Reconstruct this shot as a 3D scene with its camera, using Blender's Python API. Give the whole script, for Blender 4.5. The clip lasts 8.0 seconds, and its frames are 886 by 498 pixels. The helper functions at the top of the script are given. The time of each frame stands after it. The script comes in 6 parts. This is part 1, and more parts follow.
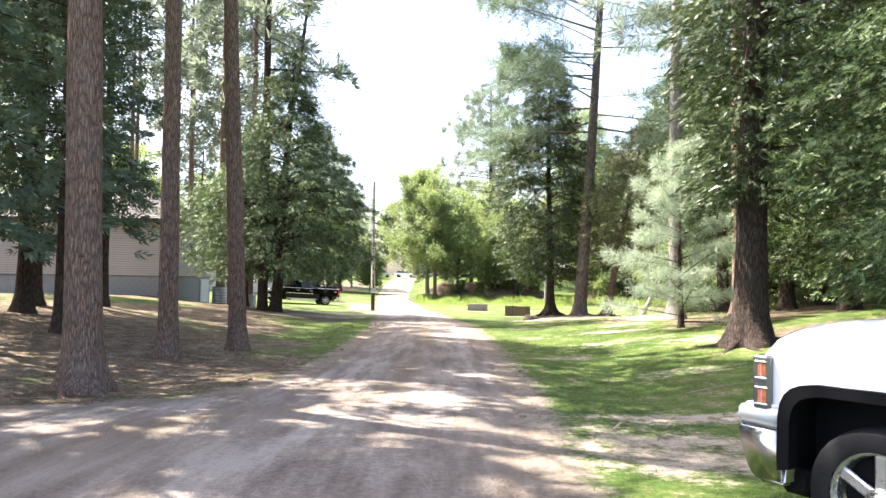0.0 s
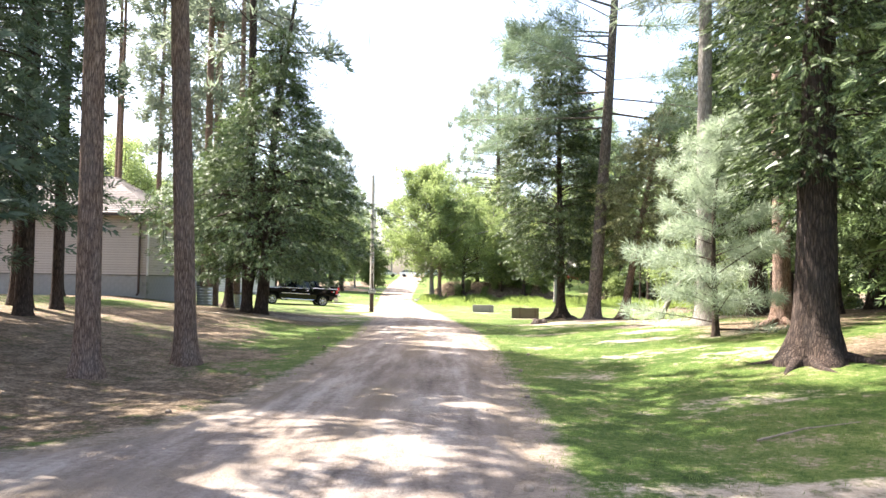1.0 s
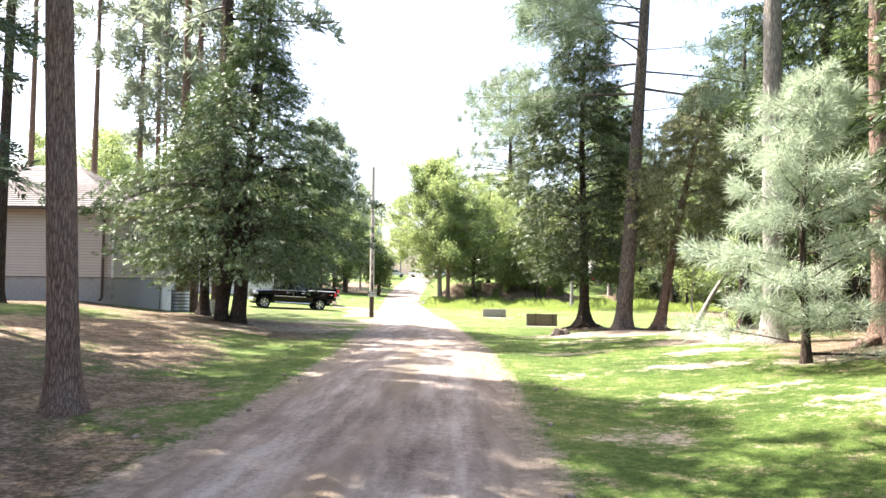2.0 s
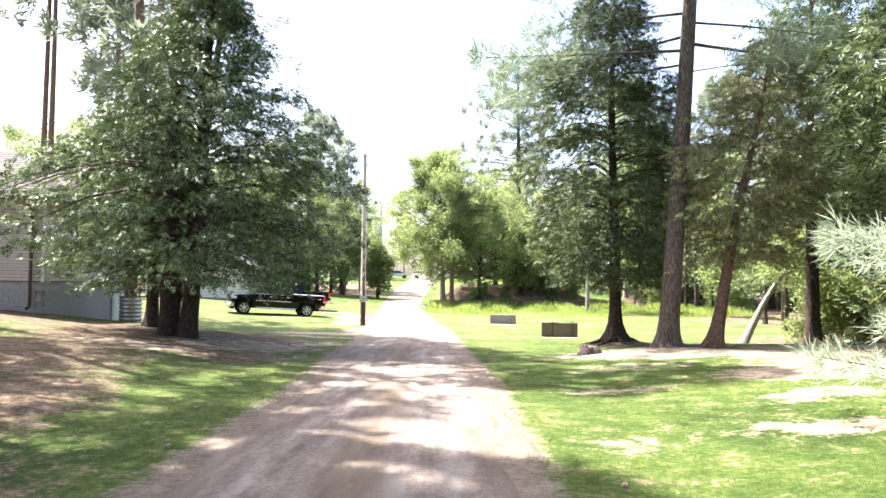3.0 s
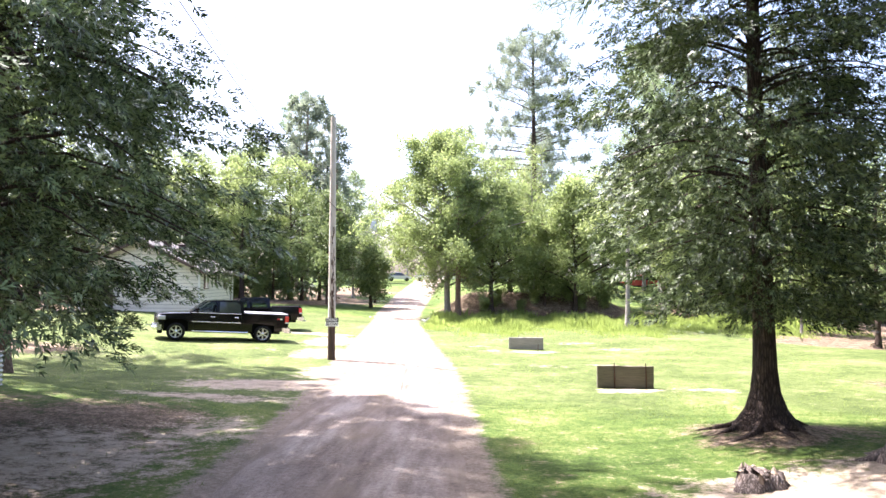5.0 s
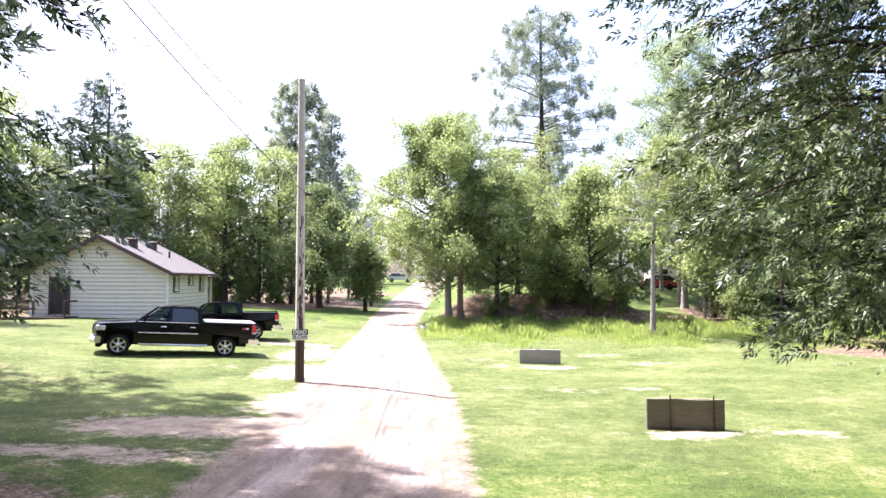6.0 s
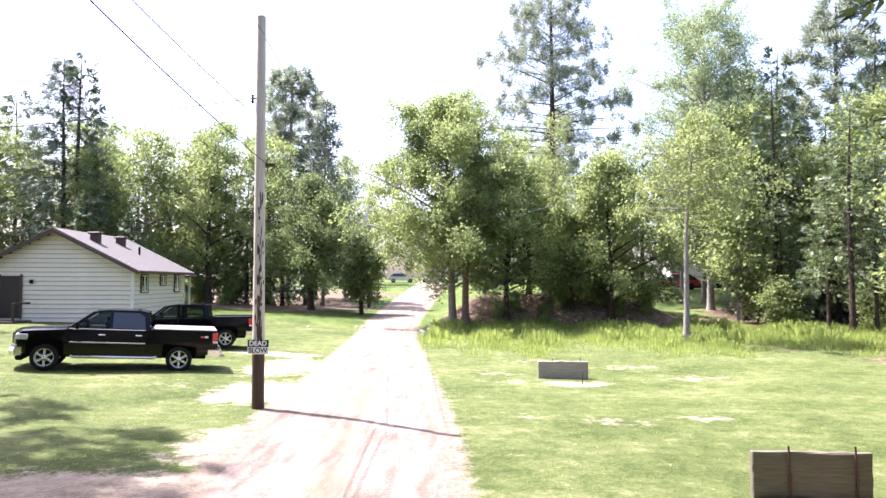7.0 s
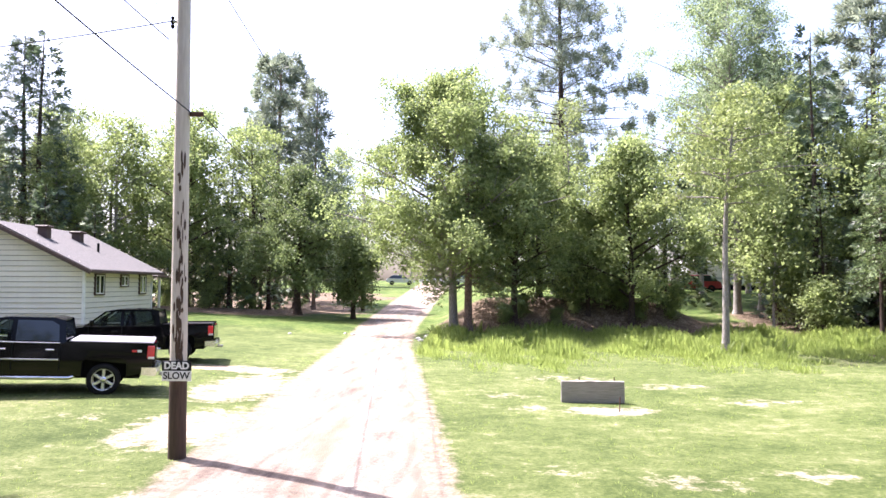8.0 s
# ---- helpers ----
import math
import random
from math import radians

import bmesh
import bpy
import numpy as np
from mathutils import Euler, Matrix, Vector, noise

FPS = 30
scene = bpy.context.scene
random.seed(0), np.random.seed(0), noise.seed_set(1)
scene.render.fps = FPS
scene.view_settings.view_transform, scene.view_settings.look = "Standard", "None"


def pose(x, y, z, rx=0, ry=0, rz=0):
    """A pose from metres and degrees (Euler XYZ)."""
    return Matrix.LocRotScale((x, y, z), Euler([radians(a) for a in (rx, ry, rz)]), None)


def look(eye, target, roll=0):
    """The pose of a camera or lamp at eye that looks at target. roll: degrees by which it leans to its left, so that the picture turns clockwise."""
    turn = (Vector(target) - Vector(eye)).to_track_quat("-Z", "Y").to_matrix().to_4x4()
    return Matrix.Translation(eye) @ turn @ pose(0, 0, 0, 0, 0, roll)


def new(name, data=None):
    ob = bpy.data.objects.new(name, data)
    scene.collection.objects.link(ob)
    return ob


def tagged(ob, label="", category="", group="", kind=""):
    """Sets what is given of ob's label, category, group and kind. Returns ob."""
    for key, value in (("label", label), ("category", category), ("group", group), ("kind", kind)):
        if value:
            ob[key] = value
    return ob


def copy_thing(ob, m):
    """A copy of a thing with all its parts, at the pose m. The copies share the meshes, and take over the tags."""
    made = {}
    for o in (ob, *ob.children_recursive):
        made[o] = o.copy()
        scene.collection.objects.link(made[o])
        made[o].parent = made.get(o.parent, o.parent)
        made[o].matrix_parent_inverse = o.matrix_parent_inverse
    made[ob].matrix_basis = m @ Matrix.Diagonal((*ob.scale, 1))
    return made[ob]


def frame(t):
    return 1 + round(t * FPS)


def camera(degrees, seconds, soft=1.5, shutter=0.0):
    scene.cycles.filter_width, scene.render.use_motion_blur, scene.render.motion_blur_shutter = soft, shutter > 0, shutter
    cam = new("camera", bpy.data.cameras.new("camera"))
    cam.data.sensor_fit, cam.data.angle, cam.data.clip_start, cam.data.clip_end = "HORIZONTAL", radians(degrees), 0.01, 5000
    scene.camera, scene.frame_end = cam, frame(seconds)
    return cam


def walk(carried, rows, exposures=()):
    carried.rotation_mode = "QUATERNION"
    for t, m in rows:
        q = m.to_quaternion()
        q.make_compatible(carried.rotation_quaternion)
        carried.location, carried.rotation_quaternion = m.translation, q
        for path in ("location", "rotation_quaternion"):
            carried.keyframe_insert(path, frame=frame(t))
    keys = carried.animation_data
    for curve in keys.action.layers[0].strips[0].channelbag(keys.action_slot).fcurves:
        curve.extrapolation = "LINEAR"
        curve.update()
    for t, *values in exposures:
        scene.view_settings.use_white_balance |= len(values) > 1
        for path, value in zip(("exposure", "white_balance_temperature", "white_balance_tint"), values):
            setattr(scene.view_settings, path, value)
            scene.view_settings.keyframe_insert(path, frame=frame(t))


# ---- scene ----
cam = camera(63.24, 8.0)
# seconds, place, then upward tilt, roll and turn to the left in degrees
ROWS = [
    (0, -0.158, -1.168, 2.248, 2.608, 0.8, -0.229),
    (0.5, 0.028, 0.215, 2.258, 2.579, 0.85, 0.086),
    (1, 0.214, 1.902, 2.281, 2.551, 0.88, 0.430),
    (1.5, 0.33, 4.005, 2.37, 2.522, 0.9, 0.918),
    (3, 0.56, 12.129, 2.559, 2.566, 0.8, 1.807),
    (3.5, 0.481, 14.979, 2.695, 2.595, 0.78, 1.922),
    (4, 0.38, 17.798, 2.92, 2.523, 0.75, 1.950),
    (4.5, 0.39, 20.796, 3.11, 2.480, 0.62, 2.151),
    (6, 0.444, 29.368, 3.218, 2.553, 0.3, 2.696),
    (6.5, 0.368, 32, 3.146, 2.540, 0.24, 2.870),
    (7, 0.275, 34.543, 3.094, 2.640, 0.2, 3.041),
    (7.5, 0.176, 37.085, 3.047, 2.755, 0.2, 3.099),
    (8, 0.098, 39.567, 2.991, 2.870, 0.2, 3.156),
]

EXPOSURE = 2.15
walk(cam, [(t, pose(x, y, z, 0, 0, turn) @ pose(0, 0, 0, 90 + tilt) @ pose(0, 0, 0, 0, 0, roll)) for t, x, y, z, tilt, roll, turn in ROWS],
     [(0.0, EXPOSURE + 0.2, 6450, 13), (1.5, EXPOSURE + 0.3, 6450, 14), (4.6, EXPOSURE + 0.26, 6150, 21), (6.0, EXPOSURE + 0.0, 6050, 26), (8.0, EXPOSURE - 0.12, 6050, 27)])

# ---- world and sun ----
SUN_AZ, SUN_EL = radians(-61), radians(59.5)      # from +y towards +x
world = bpy.data.worlds.new("sky")
scene.world = world
world.use_nodes = True
wn = world.node_tree
sky = wn.nodes.new("ShaderNodeTexSky")
sky.sky_type, sky.sun_disc = "NISHITA", False
sky.sun_elevation, sky.sun_rotation = SUN_EL, SUN_AZ
sky.air_density, sky.dust_density, sky.ozone_density = 1.0, 4.0, 1.0
wn.nodes["Background"].inputs["Strength"].default_value = 0.13
wn.links.new(sky.outputs[0], wn.nodes["Background"].inputs["Color"])
sun = new("sun", bpy.data.lights.new("sun", "SUN"))
sun.data.energy, sun.data.angle, sun.data.color = 5.0, radians(0.53), (1.0, 0.95, 0.86)
toward = Vector((math.sin(SUN_AZ) * math.cos(SUN_EL), math.cos(SUN_AZ) * math.cos(SUN_EL), math.sin(SUN_EL)))
sun.matrix_world = look(toward * 100, (0, 0, 0))

# ---- materials ----


def nodes_of(name):
    m = bpy.data.materials.new(name)
    m.use_nodes = True
    t = m.node_tree
    return m, t, t.nodes["Principled BSDF"]


def coords(t, scale=(1, 1, 1), kind="Object"):
    c, mp = t.nodes.new("ShaderNodeTexCoord"), t.nodes.new("ShaderNodeMapping")
    mp.inputs["Scale"].default_value = scale
    t.links.new(c.outputs[kind], mp.inputs[0])
    return mp.outputs[0]


def noise_of(t, vec, scale, detail=5, rough=0.55):
    n = t.nodes.new("ShaderNodeTexNoise")
    n.inputs["Scale"].default_value, n.inputs["Detail"].default_value, n.inputs["Roughness"].default_value = scale, detail, rough
    t.links.new(vec, n.inputs["Vector"])
    return n.outputs[0]


def ramp(t, fac, stops):
    r = t.nodes.new("ShaderNodeValToRGB")
    while len(r.color_ramp.elements) < len(stops):
        r.color_ramp.elements.new(0.5)
    for e, (p, c) in zip(r.color_ramp.elements, stops):
        e.position = p
        e.color = (*c, 1) if len(c) == 3 else c
    t.links.new(fac, r.inputs[0])
    return r.outputs[0]


def mixc(t, fac, a, b, how="MIX"):
    m = t.nodes.new("ShaderNodeMix")
    m.data_type, m.blend_type = "RGBA", how
    for s, v in ((m.inputs[0], fac), (m.inputs[6], a), (m.inputs[7], b)):
        if hasattr(v, "is_linked"):
            t.links.new(v, s)
        else:
            s.default_value = v if isinstance(v, (int, float)) else (*v, 1)
    return m.outputs[2]


def maths(t, op, a, b=0.0):
    m = t.nodes.new("ShaderNodeMath")
    m.operation = op
    for s, v in zip(m.inputs, (a, b)):
        if hasattr(v, "is_linked"):
            t.links.new(v, s)
        else:
            s.default_value = v
    return m.outputs[0]


def bump(t, bsdf, height, strength, dist):
    b = t.nodes.new("ShaderNodeBump")
    b.inputs["Strength"].default_value, b.inputs["Distance"].default_value = strength, dist
    t.links.new(height, b.inputs["Height"])
    t.links.new(b.outputs[0], bsdf.inputs["Normal"])


def mat_leaf(name, dark, light, translucent=0.35, gloss=0.45, vary=0.28, middle=0.5):
    """Foliage: each leaf has its own tone; light passes through."""
    m, t, b = nodes_of(name)
    geo = t.nodes.new("ShaderNodeNewGeometry")
    big = noise_of(t, coords(t), 0.45, 3)
    f = maths(t, "ADD", maths(t, "MULTIPLY", geo.outputs["Random Per Island"], vary), maths(t, "MULTIPLY", big, 0.75))
    col = ramp(t, f, [(0.12, dark), (0.48, tuple(a + (c - a) * middle for a, c in zip(dark, light))), (0.82, light)])
    t.links.new(col, b.inputs["Base Color"])
    b.inputs["Roughness"].default_value = gloss
    b.inputs["Specular IOR Level"].default_value = 0.28
    tr = t.nodes.new("ShaderNodeBsdfTranslucent")
    t.links.new(mixc(t, 0.5, col, (1.0, 1.0, 0.85), "MULTIPLY"), tr.inputs[0])
    mx = t.nodes.new("ShaderNodeMixShader")
    mx.inputs[0].default_value = translucent
    t.links.new(b.outputs[0], mx.inputs[1])
    t.links.new(tr.outputs[0], mx.inputs[2])
    t.links.new(mx.outputs[0], t.nodes["Material Output"].inputs[0])
    return m


def mat_bark(name, dark, mid, light, scale=1.0, depth=0.03):
    """Flaky bark: uneven plates drawn out along the trunk, split by dark cracks, with grey patches."""
    m, t, b = nodes_of(name)
    v = coords(t, (scale, scale, 0.13 * scale))
    warp = t.nodes.new("ShaderNodeTexNoise")
    warp.inputs["Scale"].default_value, warp.inputs["Detail"].default_value = 9, 5
    t.links.new(v, warp.inputs["Vector"])
    push = t.nodes.new("ShaderNodeVectorMath")
    push.operation = "MULTIPLY_ADD"
    push.inputs[1].default_value = (0.1, 0.1, 0.1)
    t.links.new(warp.outputs["Color"], push.inputs[0])
    t.links.new(v, push.inputs[2])

    def cracks(size):
        vo = t.nodes.new("ShaderNodeTexVoronoi")
        vo.feature = "DISTANCE_TO_EDGE"
        vo.inputs["Scale"].default_value = size
        t.links.new(push.outputs[0], vo.inputs["Vector"])
        return maths(t, "MINIMUM", maths(t, "MULTIPLY", vo.outputs[0], 3.2), 1.0)
    fine = noise_of(t, coords(t, (1, 1, 0.35)), 70 * scale, 6, 0.7)
    plates = maths(t, "MULTIPLY", maths(t, "POWER", cracks(19), 0.6), maths(t, "ADD", maths(t, "MULTIPLY", cracks(44), 0.45), 0.55))
    h = maths(t, "ADD", maths(t, "MULTIPLY", plates, 0.6), maths(t, "MULTIPLY", fine, 0.6))
    col = ramp(t, h, [(0.3, dark), (0.62, mid), (0.98, light)])
    patch = ramp(t, noise_of(t, coords(t, (1, 1, 0.4)), 3.5, 5), [(0.42, (0, 0, 0)), (0.66, (1, 1, 1))])
    grey = tuple(sum(mid) / 3 * 1.2 for _ in range(3))
    t.links.new(mixc(t, maths(t, "MULTIPLY", patch, 0.2), col, grey), b.inputs["Base Color"])
    b.inputs["Roughness"].default_value = 0.92
    b.inputs["Specular IOR Level"].default_value = 0.2
    bump(t, b, h, 1.0, depth)
    return m


def mat_plain(name, color, rough=0.5, metal=0.0, vary=0.12, scale=6.0, coat=0.0, bumpy=0.0):
    """A manufactured or worn surface with faint unevenness."""
    m, t, b = nodes_of(name)
    n = noise_of(t, coords(t), scale, 6)
    lo, hi = tuple(c * (1 - vary) for c in color), tuple(min(1, c * (1 + vary)) for c in color)
    t.links.new(ramp(t, n, [(0.3, lo), (0.7, hi)]), b.inputs["Base Color"])
    t.links.new(maths(t, "ADD", maths(t, "MULTIPLY", noise_of(t, coords(t), scale * 3, 4), 0.15), rough - 0.07), b.inputs["Roughness"])
    b.inputs["Metallic"].default_value = metal
    b.inputs["Coat Weight"].default_value = coat
    b.inputs["Coat Roughness"].default_value = 0.05
    if bumpy:
        bump(t, b, noise_of(t, coords(t), scale * 6, 6), 0.5, bumpy)
    return m


def mat_glass(name, tint=(0.02, 0.025, 0.025)):
    m, t, b = nodes_of(name)
    b.inputs["Base Color"].default_value = (*tint, 1)
    b.inputs["Roughness"].default_value = 0.04
    b.inputs["Specular IOR Level"].default_value = 0.7
    return m


def mat_wood(name, dark, light, grain=(1, 14, 14), rough=0.8):
    m, t, b = nodes_of(name)
    n = noise_of(t, coords(t, grain), 3.0, 8, 0.6)
    big = noise_of(t, coords(t), 1.7, 3)
    info = t.nodes.new("ShaderNodeObjectInfo")
    f = maths(t, "ADD", maths(t, "MULTIPLY", n, 0.7), maths(t, "MULTIPLY", maths(t, "ADD", big, info.outputs["Random"]), 0.17))
    t.links.new(ramp(t, f, [(0.25, dark), (0.75, light)]), b.inputs["Base Color"])
    b.inputs["Roughness"].default_value = rough
    bump(t, b, n, 0.5, 0.006)
    return m


def mat_siding(name, color):
    """Painted lap boards, a little dusty and streaked."""
    m, t, b = nodes_of(name)
    n = noise_of(t, coords(t, (1, 1, 6)), 1.3, 6)
    s = noise_of(t, coords(t, (8, 8, 0.6)), 1.0, 5)
    info = t.nodes.new("ShaderNodeObjectInfo")
    f = maths(t, "ADD", maths(t, "MULTIPLY", maths(t, "ADD", n, s), 0.42), maths(t, "MULTIPLY", info.outputs["Random"], 0.14))
    t.links.new(ramp(t, f, [(0.2, tuple(c * 0.8 for c in color)), (0.7, color)]), b.inputs["Base Color"])
    b.inputs["Roughness"].default_value = 0.55
    bump(t, b, n, 0.2, 0.004)
    return m


def mat_ground():
    """Mown grass with needle litter, dust and gravel worked in; the zones are carried by the sheet's own attribute."""
    m, t, b = nodes_of("ground_cover")
    att = t.nodes.new("ShaderNodeAttribute")
    att.attribute_name = "zones"
    sep = t.nodes.new("ShaderNodeSeparateColor")
    t.links.new(att.outputs["Color"], sep.inputs[0])
    v = coords(t)
    fine, mid, big = noise_of(t, v, 13, 9, 0.8), noise_of(t, v, 2.4, 8, 0.7), noise_of(t, v, 0.35, 6, 0.6)
    f = maths(t, "ADD", maths(t, "MULTIPLY", fine, 0.45), maths(t, "ADD", maths(t, "MULTIPLY", mid, 0.3), maths(t, "MULTIPLY", big, 0.3)))
    grass = ramp(t, f, [(0.43, (0.036, 0.056, 0.013)), (0.52, (0.08, 0.106, 0.03)), (0.57, (0.12, 0.142, 0.05)), (0.65, (0.23, 0.215, 0.125))])
    lush = ramp(t, f, [(0.43, (0.024, 0.044, 0.008)), (0.52, (0.065, 0.106, 0.02)), (0.58, (0.125, 0.148, 0.042)), (0.65, (0.28, 0.245, 0.14))])
    grass = mixc(t, ramp(t, maths(t, "ADD", att.outputs["Alpha"], maths(t, "MULTIPLY", maths(t, "SUBTRACT", big, 0.5), 1.2)), [(0.3, (0, 0, 0)), (0.7, (1, 1, 1))]), grass, lush)
    litter = ramp(t, maths(t, "ADD", maths(t, "MULTIPLY", fine, 0.65), maths(t, "MULTIPLY", mid, 0.35)),
                  [(0.41, (0.036, 0.024, 0.015)), (0.5, (0.12, 0.086, 0.056)), (0.6, (0.31, 0.24, 0.17))])
    sand = ramp(t, maths(t, "ADD", maths(t, "MULTIPLY", fine, 0.5), maths(t, "MULTIPLY", mid, 0.5)),
                [(0.41, (0.2, 0.155, 0.108)), (0.59, (0.42, 0.352, 0.275))])
    gravel = ramp(t, maths(t, "ADD", maths(t, "MULTIPLY", fine, 0.6), maths(t, "MULTIPLY", mid, 0.4)),
                  [(0.4, (0.13, 0.1, 0.074)), (0.6, (0.31, 0.255, 0.2))])

    def eaten(channel, amount):
        w = maths(t, "ADD", channel, maths(t, "MULTIPLY", maths(t, "SUBTRACT", maths(t, "ADD", maths(t, "MULTIPLY", mid, 0.6), maths(t, "MULTIPLY", fine, 0.4)), 0.5), amount))
        return ramp(t, w, [(0.36, (0, 0, 0)), (0.66, (1, 1, 1))])
    c = mixc(t, eaten(sep.outputs[1], 2.8), grass, litter)
    c = mixc(t, eaten(sep.outputs[2], 2.6), c, sand)
    c = mixc(t, eaten(sep.outputs[0], 1.5), c, gravel)
    t.links.new(c, b.inputs["Base Color"])
    b.inputs["Roughness"].default_value = 0.95
    b.inputs["Specular IOR Level"].default_value = 0.15
    bump(t, b, maths(t, "ADD", fine, mid), 0.8, 0.06)
    return m


def mat_gravel():
    """Packed gravel: pale wheel tracks along the road, a darker crown, small stones."""
    m, t, b = nodes_of("packed_gravel")
    v = coords(t)
    fine, mid, big = noise_of(t, v, 14, 9, 0.8), noise_of(t, coords(t, (2.2, 0.35, 1)), 1.5, 6, 0.6), noise_of(t, v, 0.5, 4)
    vo = t.nodes.new("ShaderNodeTexVoronoi")
    vo.inputs["Scale"].default_value = 30
    t.links.new(v, vo.inputs["Vector"])
    f = maths(t, "ADD", maths(t, "MULTIPLY", fine, 0.4), maths(t, "ADD", maths(t, "MULTIPLY", mid, 0.42), maths(t, "MULTIPLY", big, 0.22)))
    col = ramp(t, f, [(0.41, (0.12, 0.092, 0.073)), (0.51, (0.222, 0.182, 0.152)), (0.61, (0.36, 0.312, 0.27))])
    att = t.nodes.new("ShaderNodeAttribute")
    att.attribute_name = "loose"
    w = maths(t, "MULTIPLY", att.outputs["Fac"], ramp(t, maths(t, "ADD", maths(t, "MULTIPLY", fine, 0.5), maths(t, "MULTIPLY", big, 0.5)), [(0.42, (0, 0, 0)), (0.6, (1, 1, 1))]))
    col = mixc(t, w, col, (0.17, 0.128, 0.085))
    t.links.new(col, b.inputs["Base Color"])
    b.inputs["Roughness"].default_value = 0.95
    b.inputs["Specular IOR Level"].default_value = 0.15
    bump(t, b, maths(t, "ADD", maths(t, "ADD", fine, maths(t, "MULTIPLY", vo.outputs[0], 0.6)), mid), 0.9, 0.035)
    return m


GROUND, GRAVEL = mat_ground(), mat_gravel()
BARK_RED = mat_bark("red_pine_bark", (0.07, 0.04, 0.03), (0.275, 0.18, 0.13), (0.54, 0.385, 0.3), 1.6, 0.045)
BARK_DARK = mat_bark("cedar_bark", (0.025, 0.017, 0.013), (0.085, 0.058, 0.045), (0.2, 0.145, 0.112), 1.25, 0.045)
BARK_GREY = mat_bark("grey_bark", (0.13, 0.115, 0.1), (0.3, 0.27, 0.24), (0.5, 0.46, 0.42), 1.3, 0.015)
BARK_BROWN = mat_bark("white_pine_bark", (0.045, 0.032, 0.026), (0.2, 0.158, 0.135), (0.42, 0.36, 0.32), 1.3, 0.035)
LEAF_CEDAR = mat_leaf("cedar_foliage", (0.009, 0.021, 0.006), (0.2, 0.27, 0.115), 0.16, 0.42, 0.6, 0.14)
# darker copy of the cedar foliage, with the crown's shade put into its colour
LEAF_SHADED_CEDAR = mat_leaf("shaded_cedar_foliage", (0.008, 0.017, 0.006), (0.15, 0.2, 0.08), 0.1, 0.42, 0.6, 0.1)
LEAF_BROWN = mat_leaf("dry_cedar_foliage", (0.035, 0.044, 0.018), (0.36, 0.37, 0.19), 0.3, 0.45, 0.55, 0.3)
LEAF_OLIVE = mat_leaf("olive_cedar_foliage", (0.04, 0.065, 0.022), (0.27, 0.34, 0.14), 0.4, 0.55)
LEAF_SPRUCE = mat_leaf("spruce_foliage", (0.014, 0.027, 0.018), (0.19, 0.255, 0.155), 0.22, 0.5)
LEAF_PALE = mat_leaf("white_pine_foliage", (0.15, 0.2, 0.135), (0.5, 0.57, 0.43), 0.4)
LEAF_WHITE_PINE = mat_leaf("old_white_pine_foliage", (0.07, 0.11, 0.068), (0.3, 0.38, 0.25), 0.34)
LEAF_PINE = mat_leaf("pine_foliage", (0.08, 0.108, 0.075), (0.34, 0.39, 0.29), 0.48)
LEAF_MAPLE = mat_leaf("maple_leaves", (0.05, 0.085, 0.03), (0.42, 0.5, 0.2), 0.6, 0.55)
LEAF_POPLAR = mat_leaf("poplar_leaves", (0.1, 0.15, 0.07), (0.42, 0.51, 0.28), 0.5, 0.5)
LEAF_YELLOW = mat_leaf("birch_leaves", (0.12, 0.16, 0.05), (0.36, 0.42, 0.17), 0.5, 0.5)
LEAF_GRASS = mat_leaf("tall_grass", (0.12, 0.18, 0.042), (0.38, 0.46, 0.135), 0.7, 0.5)
LEAF_LAWN = mat_leaf("lawn_blades", (0.06, 0.1, 0.022), (0.21, 0.25, 0.08), 0.5, 0.5)
WHITE_SIDING = mat_siding("white_siding", (0.68, 0.64, 0.54))
CREAM_SIDING = mat_siding("cream_siding", (0.48, 0.405, 0.34))
CONCRETE = mat_plain("painted_block", (0.3, 0.285, 0.265), 0.9, 0, 0.15, 3, bumpy=0.01)
SHINGLE_DARK = mat_plain("dark_shingle", (0.078, 0.073, 0.071), 0.9, 0, 0.3, 9, bumpy=0.01)
SHINGLE = mat_plain("asphalt_shingle", (0.17, 0.15, 0.143), 0.9, 0, 0.3, 9, bumpy=0.01)
FASCIA = mat_plain("brown_trim", (0.06, 0.035, 0.028), 0.6)
WHITE_TRIM = mat_plain("white_trim", (0.66, 0.65, 0.62), 0.5)
# dark wall core: the shade line under each lap board, put in as colour
LAP_SHADE = mat_plain("lap_shade_grey", (0.1, 0.095, 0.09), 0.9)
DARK_DOOR = mat_plain("dark_door", (0.012, 0.01, 0.009), 0.5)
GLASS = mat_glass("window_glass")


def mat_clear_glass(name, tint=(0.62, 0.68, 0.66)):
    m, t, b = nodes_of(name)
    b.inputs["Base Color"].default_value = (0.02, 0.02, 0.02, 1)
    b.inputs["Roughness"].default_value = 0.03
    tr = t.nodes.new("ShaderNodeBsdfTransparent")
    tr.inputs[0].default_value = (*tint, 1)
    mx = t.nodes.new("ShaderNodeMixShader")
    mx.inputs[0].default_value = 0.82
    t.links.new(b.outputs[0], mx.inputs[1])
    t.links.new(tr.outputs[0], mx.inputs[2])
    t.links.new(mx.outputs[0], t.nodes["Material Output"].inputs[0])
    return m


